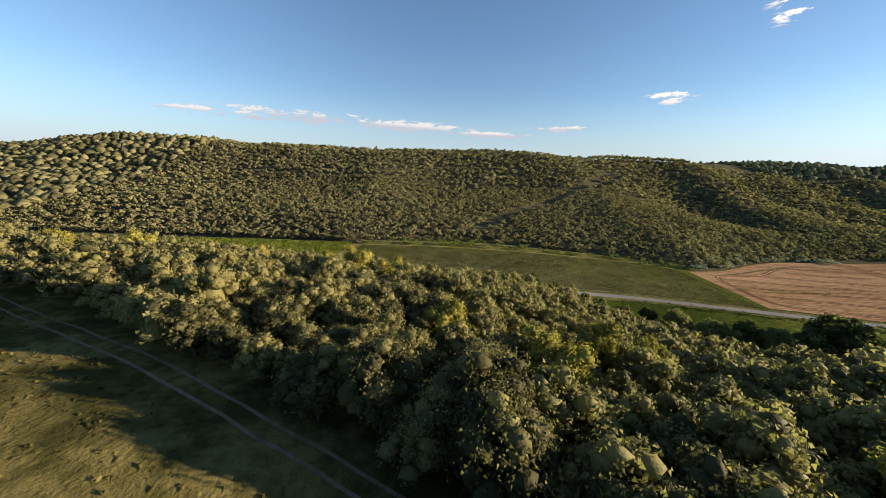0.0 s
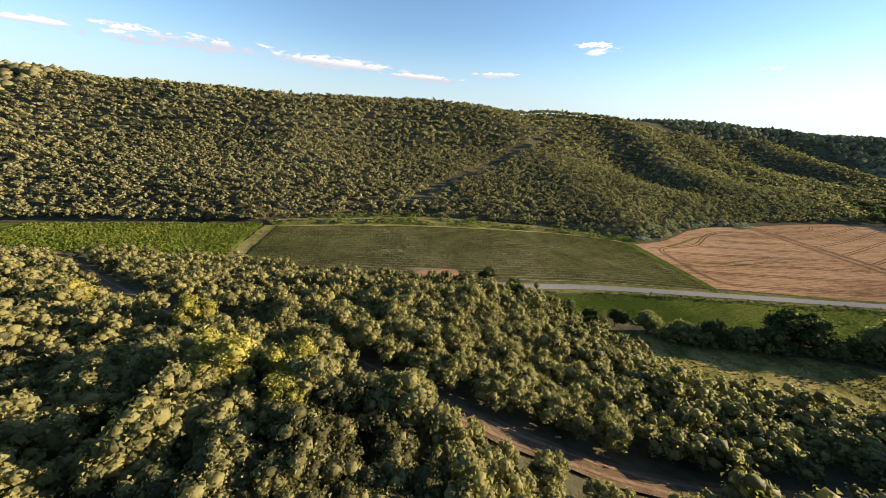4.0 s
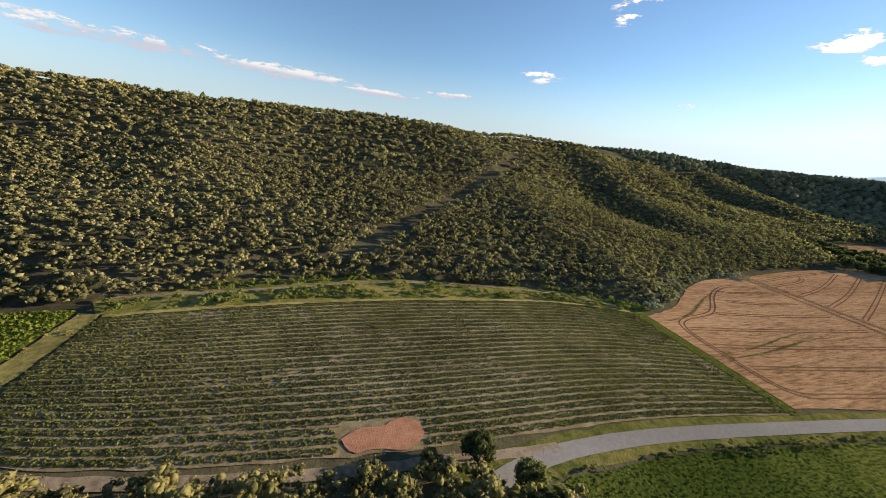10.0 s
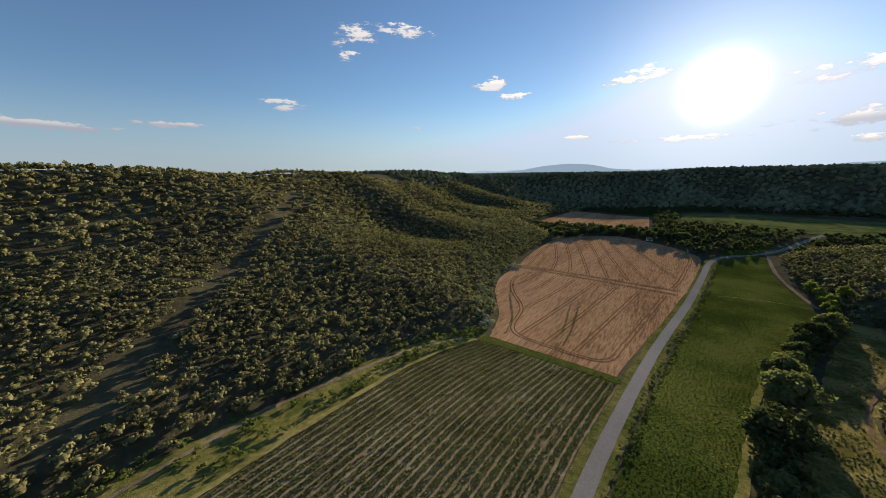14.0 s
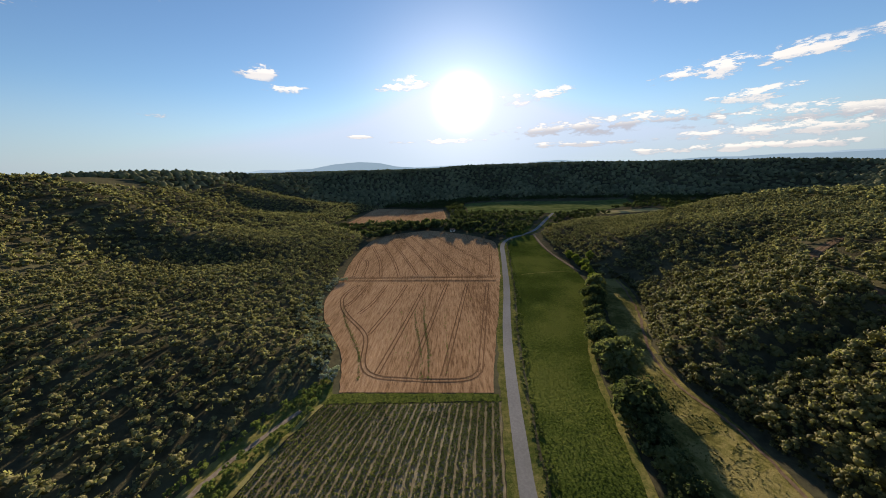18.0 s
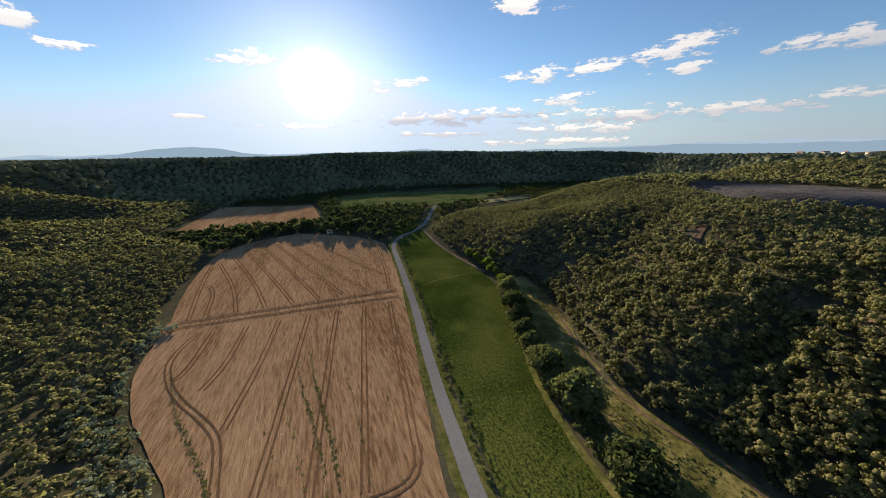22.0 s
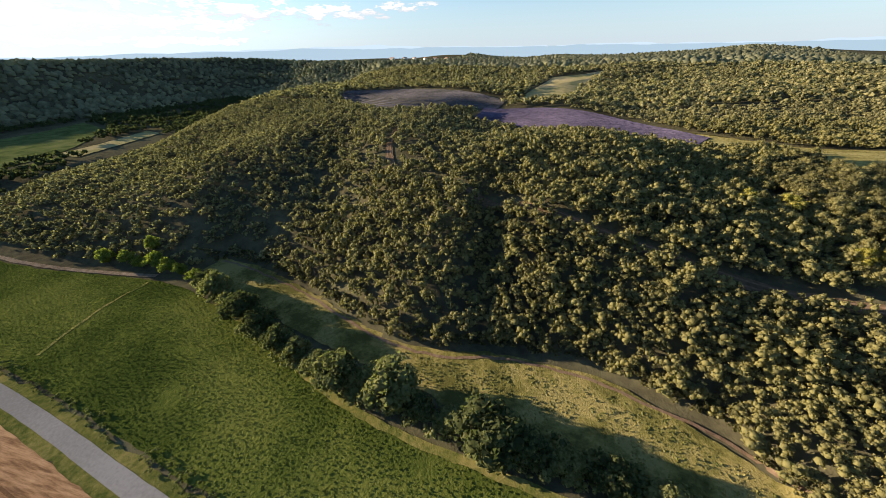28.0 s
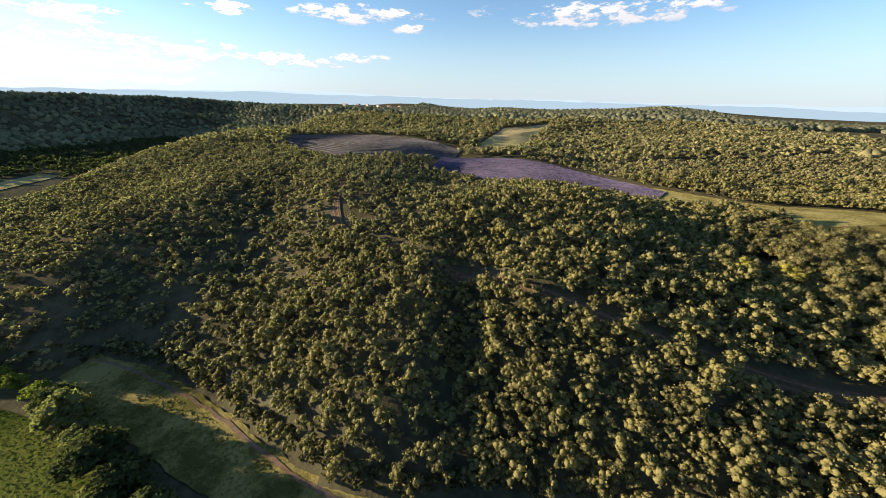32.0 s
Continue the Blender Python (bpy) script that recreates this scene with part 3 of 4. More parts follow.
NEAR_END = [(170, 167.5), (168, 181.5), (168, 194.5), (170, 207), (203, 218), (226, 229.5), (236, 241)]
for k, (x1, y1) in enumerate(NEAR_END):
    y0 = 153.5 + 13.8 * k
    tramline([(271, y0), (240, y0 + (y1 - y0) * 0.32), (x1, y1)])
tramline([(273, 242), (258, 246.5), (246, 246), (227, 238), (204, 220), (193, 217), (178, 215), (168, 210), (166, 194), (165, 180), (166, 169), (176, 166)])
for x0, x1 in ((276, 282), (284.5, 287)):
    tramline([(x0, 147), (x0 + (x1 - x0) * 0.4, 185), (x0 + (x1 - x0) * 0.7, 220), (x1, 257)])
# the far field: parallel lines that start at the lane, and a headland round them
FAR_END = [(435, 215), (430, 224), (421, 232), (419, 246), (401, 252), (387, 259), (345, 260)]
for k, (x1, y1) in enumerate(FAR_END):
    y0 = 162.5 + 13.6 * k
    tramline([(290, y0), (330, y0 + (y1 - y0) * 0.29), (x1, y1)])
tramline([(314, 149), (370, 172), (440, 203)])
tramline([(289, 251), (341, 259), (394, 264)])
tramline([(289, 150), (311, 146), (345, 143), (384, 139), (398, 148), (406, 156)])


# ---- trees ----
rng = np.random.default_rng(7)


def unit(n, up=-0.25):
    """Evenly scattered directions, few of them below the horizon."""
    v = rng.normal(size=(n * 4 + 24, 3))
    v /= np.linalg.norm(v, axis=1)[:, None]
    return v[v[:, 2] > up][:n]


def sprays(centres, normals, size):
    """Three-cornered sprays of leaves."""
    n = len(centres)
    nrm = normals + rng.normal(scale=0.5, size=(n, 3))
    nrm /= np.linalg.norm(nrm, axis=1)[:, None]
    t = np.cross(nrm, rng.normal(size=(n, 3)))
    t /= np.linalg.norm(t, axis=1)[:, None]
    b = np.cross(nrm, t)
    s = size * rng.uniform(0.6, 1.35, n)[:, None]
    co = np.stack([centres - t * s * 0.8 - b * s * 0.45, centres + t * s * 0.8 - b * s * 0.45, centres + b * s * rng.uniform(0.6, 1.1, (n, 1))], 1)
    return co.reshape(-1, 3), np.arange(3 * n).reshape(n, 3)


def ico(sub):
    bm = bmesh.new()
    bmesh.ops.create_icosphere(bm, subdivisions=sub, radius=1)
    co = np.array([v.co[:] for v in bm.verts])
    fa = np.array([[v.index for v in f.verts] for f in bm.faces])
    bm.free()
    return co, fa


ICO1, ICO2 = ico(1), ico(2)


def crown_arrays(radius, tall, count, cards, size, core=1, lump=(0.24, 0.42), core_size=0.4, blob=0.68, lift=0.48):
    """A crown: many uneven rounded clumps with leaf sprays over them, round one dark core."""
    d = unit(count, -0.2)
    out = rng.uniform(0.62, 1.05, (count, 1))
    c = d * (radius * 0.78, radius * 0.78, tall * 0.42) * out + (0, 0, tall * lift)
    r = radius * rng.uniform(*lump, count)
    per = cards // count
    pts, dirs, cos, fas, n0 = [], [], [], [], 0
    for k in range(count):
        e = unit(per, -0.35)
        pts.append(c[k] + e * r[k] * rng.uniform(0.7, 1.2, (len(e), 1)) * (1, 1, 0.85))
        dirs.append(e)
        if blob:
            ic, fa = ICO1
            body = ic * r[k] * blob * (1, 1, 0.9) * (1 + rng.normal(scale=0.16, size=(len(ic), 1))) + c[k]
            fa = fa[body[fa][:, :, 2].mean(1) > c[k, 2] - r[k] * 0.45]
            cos.append(body)
            fas.append(fa + n0)
            n0 += len(body)
    co, tri = sprays(np.vstack(pts), np.vstack(dirs), size)
    cos.append(co)
    fas.append(tri + n0)
    n0 += len(co)
    if core:
        ic, fa = ICO1 if core == 1 else ICO2
        cos.append(ic * (radius * core_size, radius * core_size, tall * 0.26) * (1 + rng.normal(scale=0.13, size=(len(ic), 1))) + (0, 0, tall * (lift - 0.03)))
        fas.append(fa + n0)
    return np.vstack(cos), np.vstack(fas)


def dome_arrays(sub, rough):
    """A plain rough crown for far woods, open below."""
    co, fa = ICO2 if sub == 2 else ICO1
    co = co * (1 + rng.normal(scale=rough, size=(len(co), 1)))
    co = co + rng.normal(scale=rough * 0.4, size=co.shape)
    keep = co[fa][:, :, 2].mean(1) > -0.45
    fa = fa[keep]
    used, inv = np.unique(fa, return_inverse=True)
    return co[used] * (1, 1, 1.0), inv.reshape(fa.shape)


def stamp(arrays, xs, ys, zs, sizes, talls):
    """One mesh of many turned and scaled copies of some shapes."""
    pick = rng.integers(0, len(arrays), len(xs))
    turn = rng.uniform(0, 2 * math.pi, len(xs))
    cos, fas, n0 = [], [], 0
    for k, (co, fa) in enumerate(arrays):
        i = np.where(pick == k)[0]
        if not len(i):
            continue
        c, s = np.cos(turn[i])[:, None], np.sin(turn[i])[:, None]
        x = (co[None, :, 0] * c - co[None, :, 1] * s) * sizes[i][:, None] + xs[i][:, None]
        y = (co[None, :, 0] * s + co[None, :, 1] * c) * sizes[i][:, None] + ys[i][:, None]
        z = co[None, :, 2] * talls[i][:, None] + zs[i][:, None]
        cos.append(np.stack([x, y, z], -1).reshape(-1, 3))
        fas.append((fa[None] + (np.arange(len(i)) * len(co))[:, None, None]).reshape(-1, 3) + n0)
        n0 += len(i) * len(co)
    return np.vstack(cos), np.vstack(fas)


def trunk_mesh(name, tall, thick):
    """A tapered, slightly bent trunk with some limbs."""
    bm = bmesh.new()

    def limb(a, b, r0, r1, sides=6):
        a, b = Vector(a), Vector(b)
        q = (b - a).to_track_quat("Z", "Y")
        mid = (a + b) / 2 + Vector(rng.normal(scale=0.06 * (b - a).length, size=3))
        rings = []
        for p, r in ((a, r0), (mid, (r0 + r1) / 2), (b, r1)):
            rings.append([bm.verts.new(p + q @ Vector((math.cos(i * 2 * math.pi / sides) * r, math.sin(i * 2 * math.pi / sides) * r, 0))) for i in range(sides)])
        for lo, hi in zip(rings, rings[1:]):
            for i in range(sides):
                bm.faces.new((lo[i], lo[(i + 1) % sides], hi[(i + 1) % sides], hi[i]))
        bm.faces.new(rings[-1])
    limb((0, 0, -0.4), (0, 0, tall * 0.55), thick, thick * 0.6)
    for k in range(5):
        a = k * 1.26 + rng.uniform(0, 0.5)
        limb((0, 0, tall * (0.3 + 0.05 * k)), (math.cos(a) * tall * 0.28, math.sin(a) * tall * 0.28, tall * (0.6 + 0.05 * k)), thick * 0.5, thick * 0.15, 5)
    me = bpy.data.meshes.new(name)
    bm.to_mesh(me)
    bm.free()
    me.materials.append(BARK)
    return me


def tree_kind(name, label, category, group, radius, tall, count, cards, size, mat, thick, kinds):
    """Some trees of one kind, to be copied: a base with a trunk and a crown."""
    made = []
    for k in range(kinds):
        base = tagged(new(name), label, category, group)
        tr = new("trunk", trunk_mesh("trunk", tall, thick))
        tr.parent = base
        co, fa = crown_arrays(radius, tall, count, cards, size, 2)
        cr = new("crown", raw_mesh("crown", co, fa, mat))
        cr.parent = base
        made.append(base)
    return made


def plant(kinds, xs, ys, sizes, used):
    """The first copy of each kind is the made tree itself."""
    for x, y, s in zip(xs, ys, sizes):
        k = int(rng.integers(0, len(kinds)))
        z = float(height(x, y))
        m4 = Matrix.Translation((float(x), float(y), z)) @ Matrix.Rotation(float(rng.uniform(0, 6.28)), 4, "Z") @ Matrix.Diagonal((s, s, s * float(rng.uniform(0.85, 1.15)), 1))
        if id(kinds[k]) in used:
            ob = kinds[k].copy()
            scene.collection.objects.link(ob)
            for ch in kinds[k].children:
                c = ch.copy()
                scene.collection.objects.link(c)
                c.parent = ob
        else:
            used.add(id(kinds[k]))
            ob = kinds[k]
        ob.matrix_basis = m4


def scatter(x0, x1, y0, y1, gap, jitter=0.45):
    """Points of an uneven grid."""
    nx, ny = int((x1 - x0) / gap), int((y1 - y0) / gap)
    X, Y = np.meshgrid(np.arange(nx) * float(gap) + x0, np.arange(ny) * float(gap) + y0)
    X[1::2] += gap / 2
    return (X + rng.uniform(-jitter, jitter, X.shape) * gap).ravel(), (Y + rng.uniform(-jitter, jitter, Y.shape) * gap).ravel()


CLEAR_POLYS = {
    "hill_grass": [(66, -66), (45, -43), (22, -16), (16, 10), (15, 26), (0, 44), (-24, 54), (-75, 62), (-70, 40), (-60, 20), (-45, -5), (-18, -40), (12, -70), (32, -92)],
    "track_side": [(-75, 62), (-80, 86), (-50, 68), (-30, 58), (-1, 47), (21, 37), (15, 24), (0, 40)],
    "lavender": [(187, -109), (165, -94), (129, -76), (98, -67), (70, -62), (38, -52), (26, -76), (44, -110), (78, -146), (102, -159), (134, -172), (186, -169)],
    "lavender2": [(348, -188), (304, -141), (257, -109), (167, -165), (162, -224), (262, -306), (330, -334), (394, -292)],
    "strip_edge": [(252, 86), (278, 76), (276, 64), (252, 65.5), (219, 76.5), (200, 86), (177, 95.5), (157, 96.5), (145, 93.5), (117, 96), (117, 102), (157, 103), (200, 93)],
    "mown": [(158, -225), (142, -300), (114, -408), (20, -483), (73, -330), (114, -194)],
}


def is_wood(x, y):
    ok = ~inside(x, y, FLOOR)
    for p in CLEAR_POLYS.values():
        ok &= ~inside(x, y, p)
    ok &= to_line(x, y, TRACK) > np.where(x < 78, 3.2, 1.7)
    ok &= to_line(x, y, RUTS) > 3.0
    ok &= to_line(x, y, CUT) > 4.7
    ok &= (to_line(x, y, ROAD) > 5.5) | (x < 62)
    return ok


def to_way(x, y):
    """The distance to the flight's line, with its height over the ground."""
    z, best = height(x, y), np.full(np.shape(x), 1e9)
    for a, b in zip(PATH[::2], PATH[2::2]):
        for k in (0.0, 0.5):
            p = [a[i] * (1 - k) + b[i] * k for i in (1, 2, 3)]
            best = np.minimum(best, np.sqrt((x - p[0]) ** 2 + (y - p[1]) ** 2 + (z - p[2]) ** 2))
    return best

# the woods of the southern hill: single trees where the way passes nearest, one mesh each for the rest
oaks = tree_kind("oak_tree", "rounded dense olive-green scrub oak on the hillside", "oak tree", "oaks of the hillside", 2.1, 5.1, 38, 1710, 0.135, OAK, 0.17, 6)
near_oaks = tree_kind("oak_tree", "rounded dense olive-green scrub oak on the hillside", "oak tree", "oaks of the hillside", 2.1, 5.1, 56, 4480, 0.085, OAK, 0.17, 4)
pines = tree_kind("pine_tree", "yellow-green pine standing above the scrub oaks", "pine tree", "pines of the hillside", 3.2, 9.5, 30, 2200, 0.19, PINE, 0.24, 3)
hedge_trees = tree_kind("hedge_tree", "large round dark green tree of the meadow hedge", "tree", "trees of the meadow hedge", 4.0, 8.0, 34, 1500, 0.36, HEDGE, 0.3, 4)



def tall_edge(x, y):
    """Enlarges trees along the hilltop's edge, partly out of view, to shade its grass."""
    return np.where((x > 12) & (x < 31) & (y > 29) & (y < 47), 1.35, np.where((x > 12) & (x < 48) & (y > 18) & (y < 47), 1.3, 1.0))


light_trees = tree_kind("light_tree", "light lime-green tree at the end of the hedge", "tree", "light trees of the hedge", 3.4, 7.5, 30, 1300, 0.34, LIME, 0.22, 2)
used = set()
sx, sy = scatter(-140, 470, -160, 190, 2.95, 0.5)
kx, ky = scatter(56, 150, 46, 116, 3.4, 0.5)
sx, sy = np.r_[sx, kx], np.r_[sy, ky]
ok = is_wood(sx, sy)
sx, sy = sx[ok], sy[ok]
near = to_way(sx, sy)
order = np.argsort(near)
single, rest = order[70:300], order[300:]
first = order[:70]
plant(near_oaks, sx[first], sy[first], rng.uniform(0.8, 1.45, 70) * tall_edge(sx[first], sy[first]), used)
plant(oaks, sx[single], sy[single], rng.uniform(0.75, 1.4, 230) * tall_edge(sx[single], sy[single]), used)
PINES = [(31, 60), (42, 67), (54, 42), (20, 65), (8, 85), (48, 66), (0, 89), (7, 90), (33, 56), (-60, 100), (-75, 95), (-40, 118), (66, 40), (-14, 108), (-28, 84)]
plant(pines, [p[0] for p in PINES], [p[1] for p in PINES], rng.uniform(0.85, 1.2, len(PINES)), used)

mid_kinds = [crown_arrays(1.95, float(rng.uniform(3.8, 4.8)), 11, 121, 0.21, 0, lump=(0.24, 0.44), blob=0.72) for _ in range(14)]
low_kinds = [crown_arrays(1.0, 1.9, 7, 42, 0.2, 0, lump=(0.26, 0.5), blob=0.72) for _ in range(14)]
leafy_kinds = [crown_arrays(1.0, 1.9, 4, 20, 0.34, 0, lump=(0.36, 0.6), blob=0.75) for _ in range(10)]
speck_kinds = [dome_arrays(1, 0.2) for _ in range(6)]


def wood_mesh(name, kinds, x, y, size, tall, mat, label, lift=0.0):
    co, fa = stamp(kinds, x, y, height(x, y) + lift, size, tall)
    return tagged(new(name, raw_mesh(name, co, fa, mat)), label, "woods", kind="stuff")


close, mid, far = rest[:720], rest[720:], rest[near[rest] >= 140][::2]
mid = mid[near[mid] < 140]
close_kinds = [crown_arrays(2.0, 5.0, 22, 616, 0.155, blob=0.7) for _ in range(10)]
sz = np.clip(np.exp(rng.normal(0.02, 0.24, len(close))), 0.6, 1.6)
wood_mesh("slope_woods", close_kinds, sx[close], sy[close], sz, sz * rng.uniform(0.85, 1.2, len(close)), OAK, "dense leafy scrub oaks close below the hilltop")
sz = np.clip(np.exp(rng.normal(0.1, 0.24, len(mid))), 0.65, 1.7)
wood_mesh("hillside_woods", mid_kinds, sx[mid], sy[mid], sz, sz * rng.uniform(0.85, 1.2, len(mid)), OAK, "dense olive-green scrub oak woods on the southern slope")
sz = rng.uniform(2.0, 3.0, len(far))
wood_mesh("upper_woods", low_kinds, sx[far], sy[far], sz, sz * rng.uniform(0.75, 1.05, len(far)), WOODS, "dark green woods on the hill's back")


def woods(name, x0, x1, y0, y1, gap, lo, hi, kinds, mat, label, lift, test=None):
    x, y = scatter(x0, x1, y0, y1, gap)
    ok = is_wood(x, y)
    if test is not None:
        ok &= test(x, y)
    x, y = x[ok], y[ok]
    s = rng.uniform(lo, hi, len(x))
    return wood_mesh(name, kinds, x, y, s, s * rng.uniform(0.68, 0.98, len(x)), mat, label, lift)


woods("northern_woods", -200, 420, 232, 400, 4.4, 1.75, 3.35, low_kinds, WOODS, "dense dark green oak woods on the northern slope", 0)
woods("ridge_woods", -330, 720, 232, 560, 5.9, 2.3, 3.8, leafy_kinds, WOODS, "dark green oak woods up to the northern ridge", 0, lambda x, y: (x < -200) | (x > 420) | (y > 400))
woods("eastern_woods", 480, 1500, -900, 900, 11, 4.6, 6.4, speck_kinds, HAZYWOODS, "hazy dark woods on the far valley side", 2.0, lambda x, y: (x > 720) | (y < -160) | (y > 560))
woods("plateau_woods", -330, 480, -520, -160, 8.0, 3.6, 5.4, leafy_kinds, WOODS, "dark woods round the plateau's fields", 0)
woods("southern_woods", -900, 480, -1900, -520, 16, 6.8, 10.0, speck_kinds, HAZYWOODS, "sunlit woods on the southern hills", 2.0)
woods("western_woods", -900, -140, -160, 560, 9, 4.0, 6.5, speck_kinds, WOODS, "woods on the western hills", 2.0, lambda x, y: (y < 232) | (x < -330))

# the hedge between meadow and grass strip
HEDGE_LINE = [(98, 132), (108, 129), (117, 126.5), (126, 125.5), (134, 124), (143, 125), (152, 121), (161, 119), (170, 116.5), (178, 117), (186, 116), (195, 112), (204, 109.5), (212, 107), (222, 103),
              (233, 98.5), (243, 93.5), (253, 89), (262, 85)]
valley = [(400, 135), (422, 150), (446, 176), (468, 208), (456, 246), (438, 262), (418, 270), (450, 290), (505, 345), (640, 350), (770, 300), (800, 80), (770, -80), (730, -220), (710, -420), (610, -430), (560, -330), (505, -180), (474, -60), (480, 25), (450, 60), (428, 84), (412, 116)]
x, y = scatter(395, 1000, -620, 350, 6.8)
ok = inside(x, y, valley) & ~inside(x, y, [(512, 342), (530, 257), (508, 178), (660, 186), (706, 257), (728, 338)]) & ~inside(x, y, [(568, 155), (556, 70), (540, 10), (556, -60), (638, -145), (725, -172), (735, 70), (702, 155)]) & ~inside(x, y, [(524, -34), (532, -80), (544, -142), (580, -146), (566, -85), (562, -34)])
ok &= (to_line(x, y, ROAD) > 8) & (vnoise(x / 30, y / 30, 51) > 0.22)
s = rng.uniform(2.4, 4.2, ok.sum())
wood_mesh("valley_woods", leafy_kinds, x[ok], y[ok], s, s * rng.uniform(0.8, 1.2, len(s)), HEDGE, "dark tree belts on the far valley floor")
hs = [0.7, 0.65, 0.75, 0.6, 0.75, 1.35, 0.6, 0.65, 1.25, 0.85, 1.1, 0.75, 0.7, 0.8, 0.95, 1.15, 0.7, 0.9, 0.8]
plant(hedge_trees, [p[0] for p in HEDGE_LINE], [p[1] for p in HEDGE_LINE], [h * 1.5 for h in hs], used)
LIMES = [(322, 81), (311, 79), (304, 80), (296, 79), (288, 80), (280, 81), (271, 83), (302, 73)]
plant(light_trees, [p[0] for p in LIMES], [p[1] for p in LIMES], rng.uniform(0.8, 1.15, len(LIMES)), used)
EDGE = [(66, 152), (61, 150), (70, 147), (75, 142), (82, 139), (90, 136), (54, 163), (44, 162.5), (80, 133), (72, 137), (62, 156)]
plant(hedge_trees, [p[0] for p in EDGE], [p[1] for p in EDGE], rng.uniform(0.55, 0.85, len(EDGE)), used)
TREE_LINE = [(424 + i * 4.2, 270 - i * 2.2 - (i % 3) * 3) for i in range(9)] + [(470 + (i % 3) * 6, 242 - i * 6) for i in range(9)] + [(452 + (i % 4) * 8 - i, 184 - i * 6) for i in range(9)] + [(496 + (i % 3) * 5, 190 + i * 11) for i in range(13)]
plant(hedge_trees, [p[0] for p in TREE_LINE], [p[1] for p in TREE_LINE], rng.uniform(0.8, 1.3, len(TREE_LINE)), used)

x, y = scatter(100, 268, 84, 134, 1.9)
ok = (to_line(x, y, HEDGE_LINE) < 3.8) & (vnoise(x / 5, y / 5, 53) > 0.28)
s = rng.uniform(0.9, 3.0, ok.sum())
wood_mesh("hedge_bushes", low_kinds, x[ok], y[ok], s, s * rng.uniform(0.7, 1.1, len(s)), HEDGE, "dark bushes under the trees of the hedge")

# trees on the flat between the maize and the northern slope
x, y = scatter(-330, -26, 227, 256, 4.2)
ok = inside(x, y, [(-330, 229), (-96, 230), (-50, 230), (-46, 236), (-330, 252)])
s = rng.uniform(1.6, 3.2, ok.sum())
wood_mesh("margin_woods", low_kinds, x[ok], y[ok], s, s * rng.uniform(0.8, 1.2, len(s)), WOODS, "trees along the maize field at the slope's foot")

# low plants
tuft_kinds = [crown_arrays(1.0, 0.9, 2, 6, 0.72, 0, blob=0, lump=(0.2, 0.42)) for _ in range(10)]


def low_plants(name, x, y, lo, hi, tall, mat, label, category, kinds=None):
    s = rng.uniform(lo, hi, len(x))
    co, fa = stamp(kinds or tuft_kinds, x, y, height(x, y) + 0.2, s, s * tall)
    return tagged(new(name, raw_mesh(name, co, fa, mat, False)), label, category, kind="stuff")


# rows of the crop, each its own thing
def on_field(a, b, n):
    A, B = resample(a, n), resample(b, n)
    return A, B


spray = [crown_arrays(1.0, 1.0, 2, 6, 0.9, 0, blob=0, lump=(0.2, 0.42)) for _ in range(10)]
A, B = on_field(CROP_S, CROP_N, 300)
ROWS = 26
for k in range(ROWS):
    ps = []
    for side in (-0.24, 0.0, 0.24):
        v = 0.025 + 0.96 * (k + side) / (ROWS - 1)
        p = A * (1 - v) + B * v
        keep = rng.random(300) > 0.03 + 0.25 * (vnoise(p[:, 0] / 14, p[:, 1] / 6, 71) > 0.72)
        keep &= ~inside(p[:, 0], p[:, 1], [(27, 166), (45, 165), (45, 175.5), (27, 176)])
        ps.append(p[keep] + rng.normal(scale=0.07, size=(keep.sum(), 2)))
    p = np.vstack(ps)
    s = rng.uniform(0.29, 0.39, len(p))
    co, fa = stamp(spray, p[:, 0], p[:, 1], height(p[:, 0], p[:, 1]) + 0.12, s, s * 0.8)
    tagged(new("crop_row", raw_mesh("crop_row", co, fa, CROP, False)), "long row of low green crop plants in brown soil", "crop row", "rows of the crop field", "stuff")

x, y = scatter(-150, -46, 176, 230, 0.85)
ok = inside(x, y, [(-300, 180), (-150, 190), (-105, 191), (-48, 184), (-48, 228), (-96, 228), (-150, 226), (-300, 226)])
low_plants("maize_plants", x[ok], y[ok], 0.36, 0.6, 1.0, CORN, "dense leafy green maize plants", "maize", spray)
x, y = scatter(70, 420, 84, 160, 1.0)
poly = MEADOW_N + MEADOW_S[::-1]
ok = inside(x, y, poly) & (vnoise(x / 6, y / 6, 31) > 0.15)
low_plants("lucerne_tufts", x[ok], y[ok], 0.2, 0.4, 0.5, TUFT, "uneven tufts of green lucerne", "lucerne")

# bushes along the road, the ditch, the lane and the margins
bush_kinds = [crown_arrays(1.0, 1.5, 7, 56, 0.22, 0) for _ in range(8)]
x, y = scatter(70, 360, 118, 160, 2.0)
ok = (np.abs(to_line(x, y, MEADOW_N) - 0.8) < 1.2) & (vnoise(x / 9, y / 9, 41) > 0.3)
low_plants("roadside_bushes", x[ok], y[ok], 0.4, 1.0, 0.75, HEDGE, "low dark bushes along the roadside", "bushes", bush_kinds)
x, y = scatter(76, 280, 58, 128, 1.7)
EDGE_FOOT = [(a, b) for a, b, k in FOOT if k == "s" and 66 < a < 280]
ok = (to_line(x, y, EDGE_FOOT) < 3.2) & ~inside(x, y, FLOOR) & (vnoise(x / 6, y / 6, 49) > 0.2)
low_plants("edge_bushes", x[ok], y[ok], 0.6, 1.7, 0.9, OAK, "leafy low bushes at the foot of the woods", "bushes", bush_kinds)
x, y = scatter(146, 160, 162, 222, 1.4)
ok = to_line(x, y, [(155.4, 163), (155.8, 220)]) < 2.2
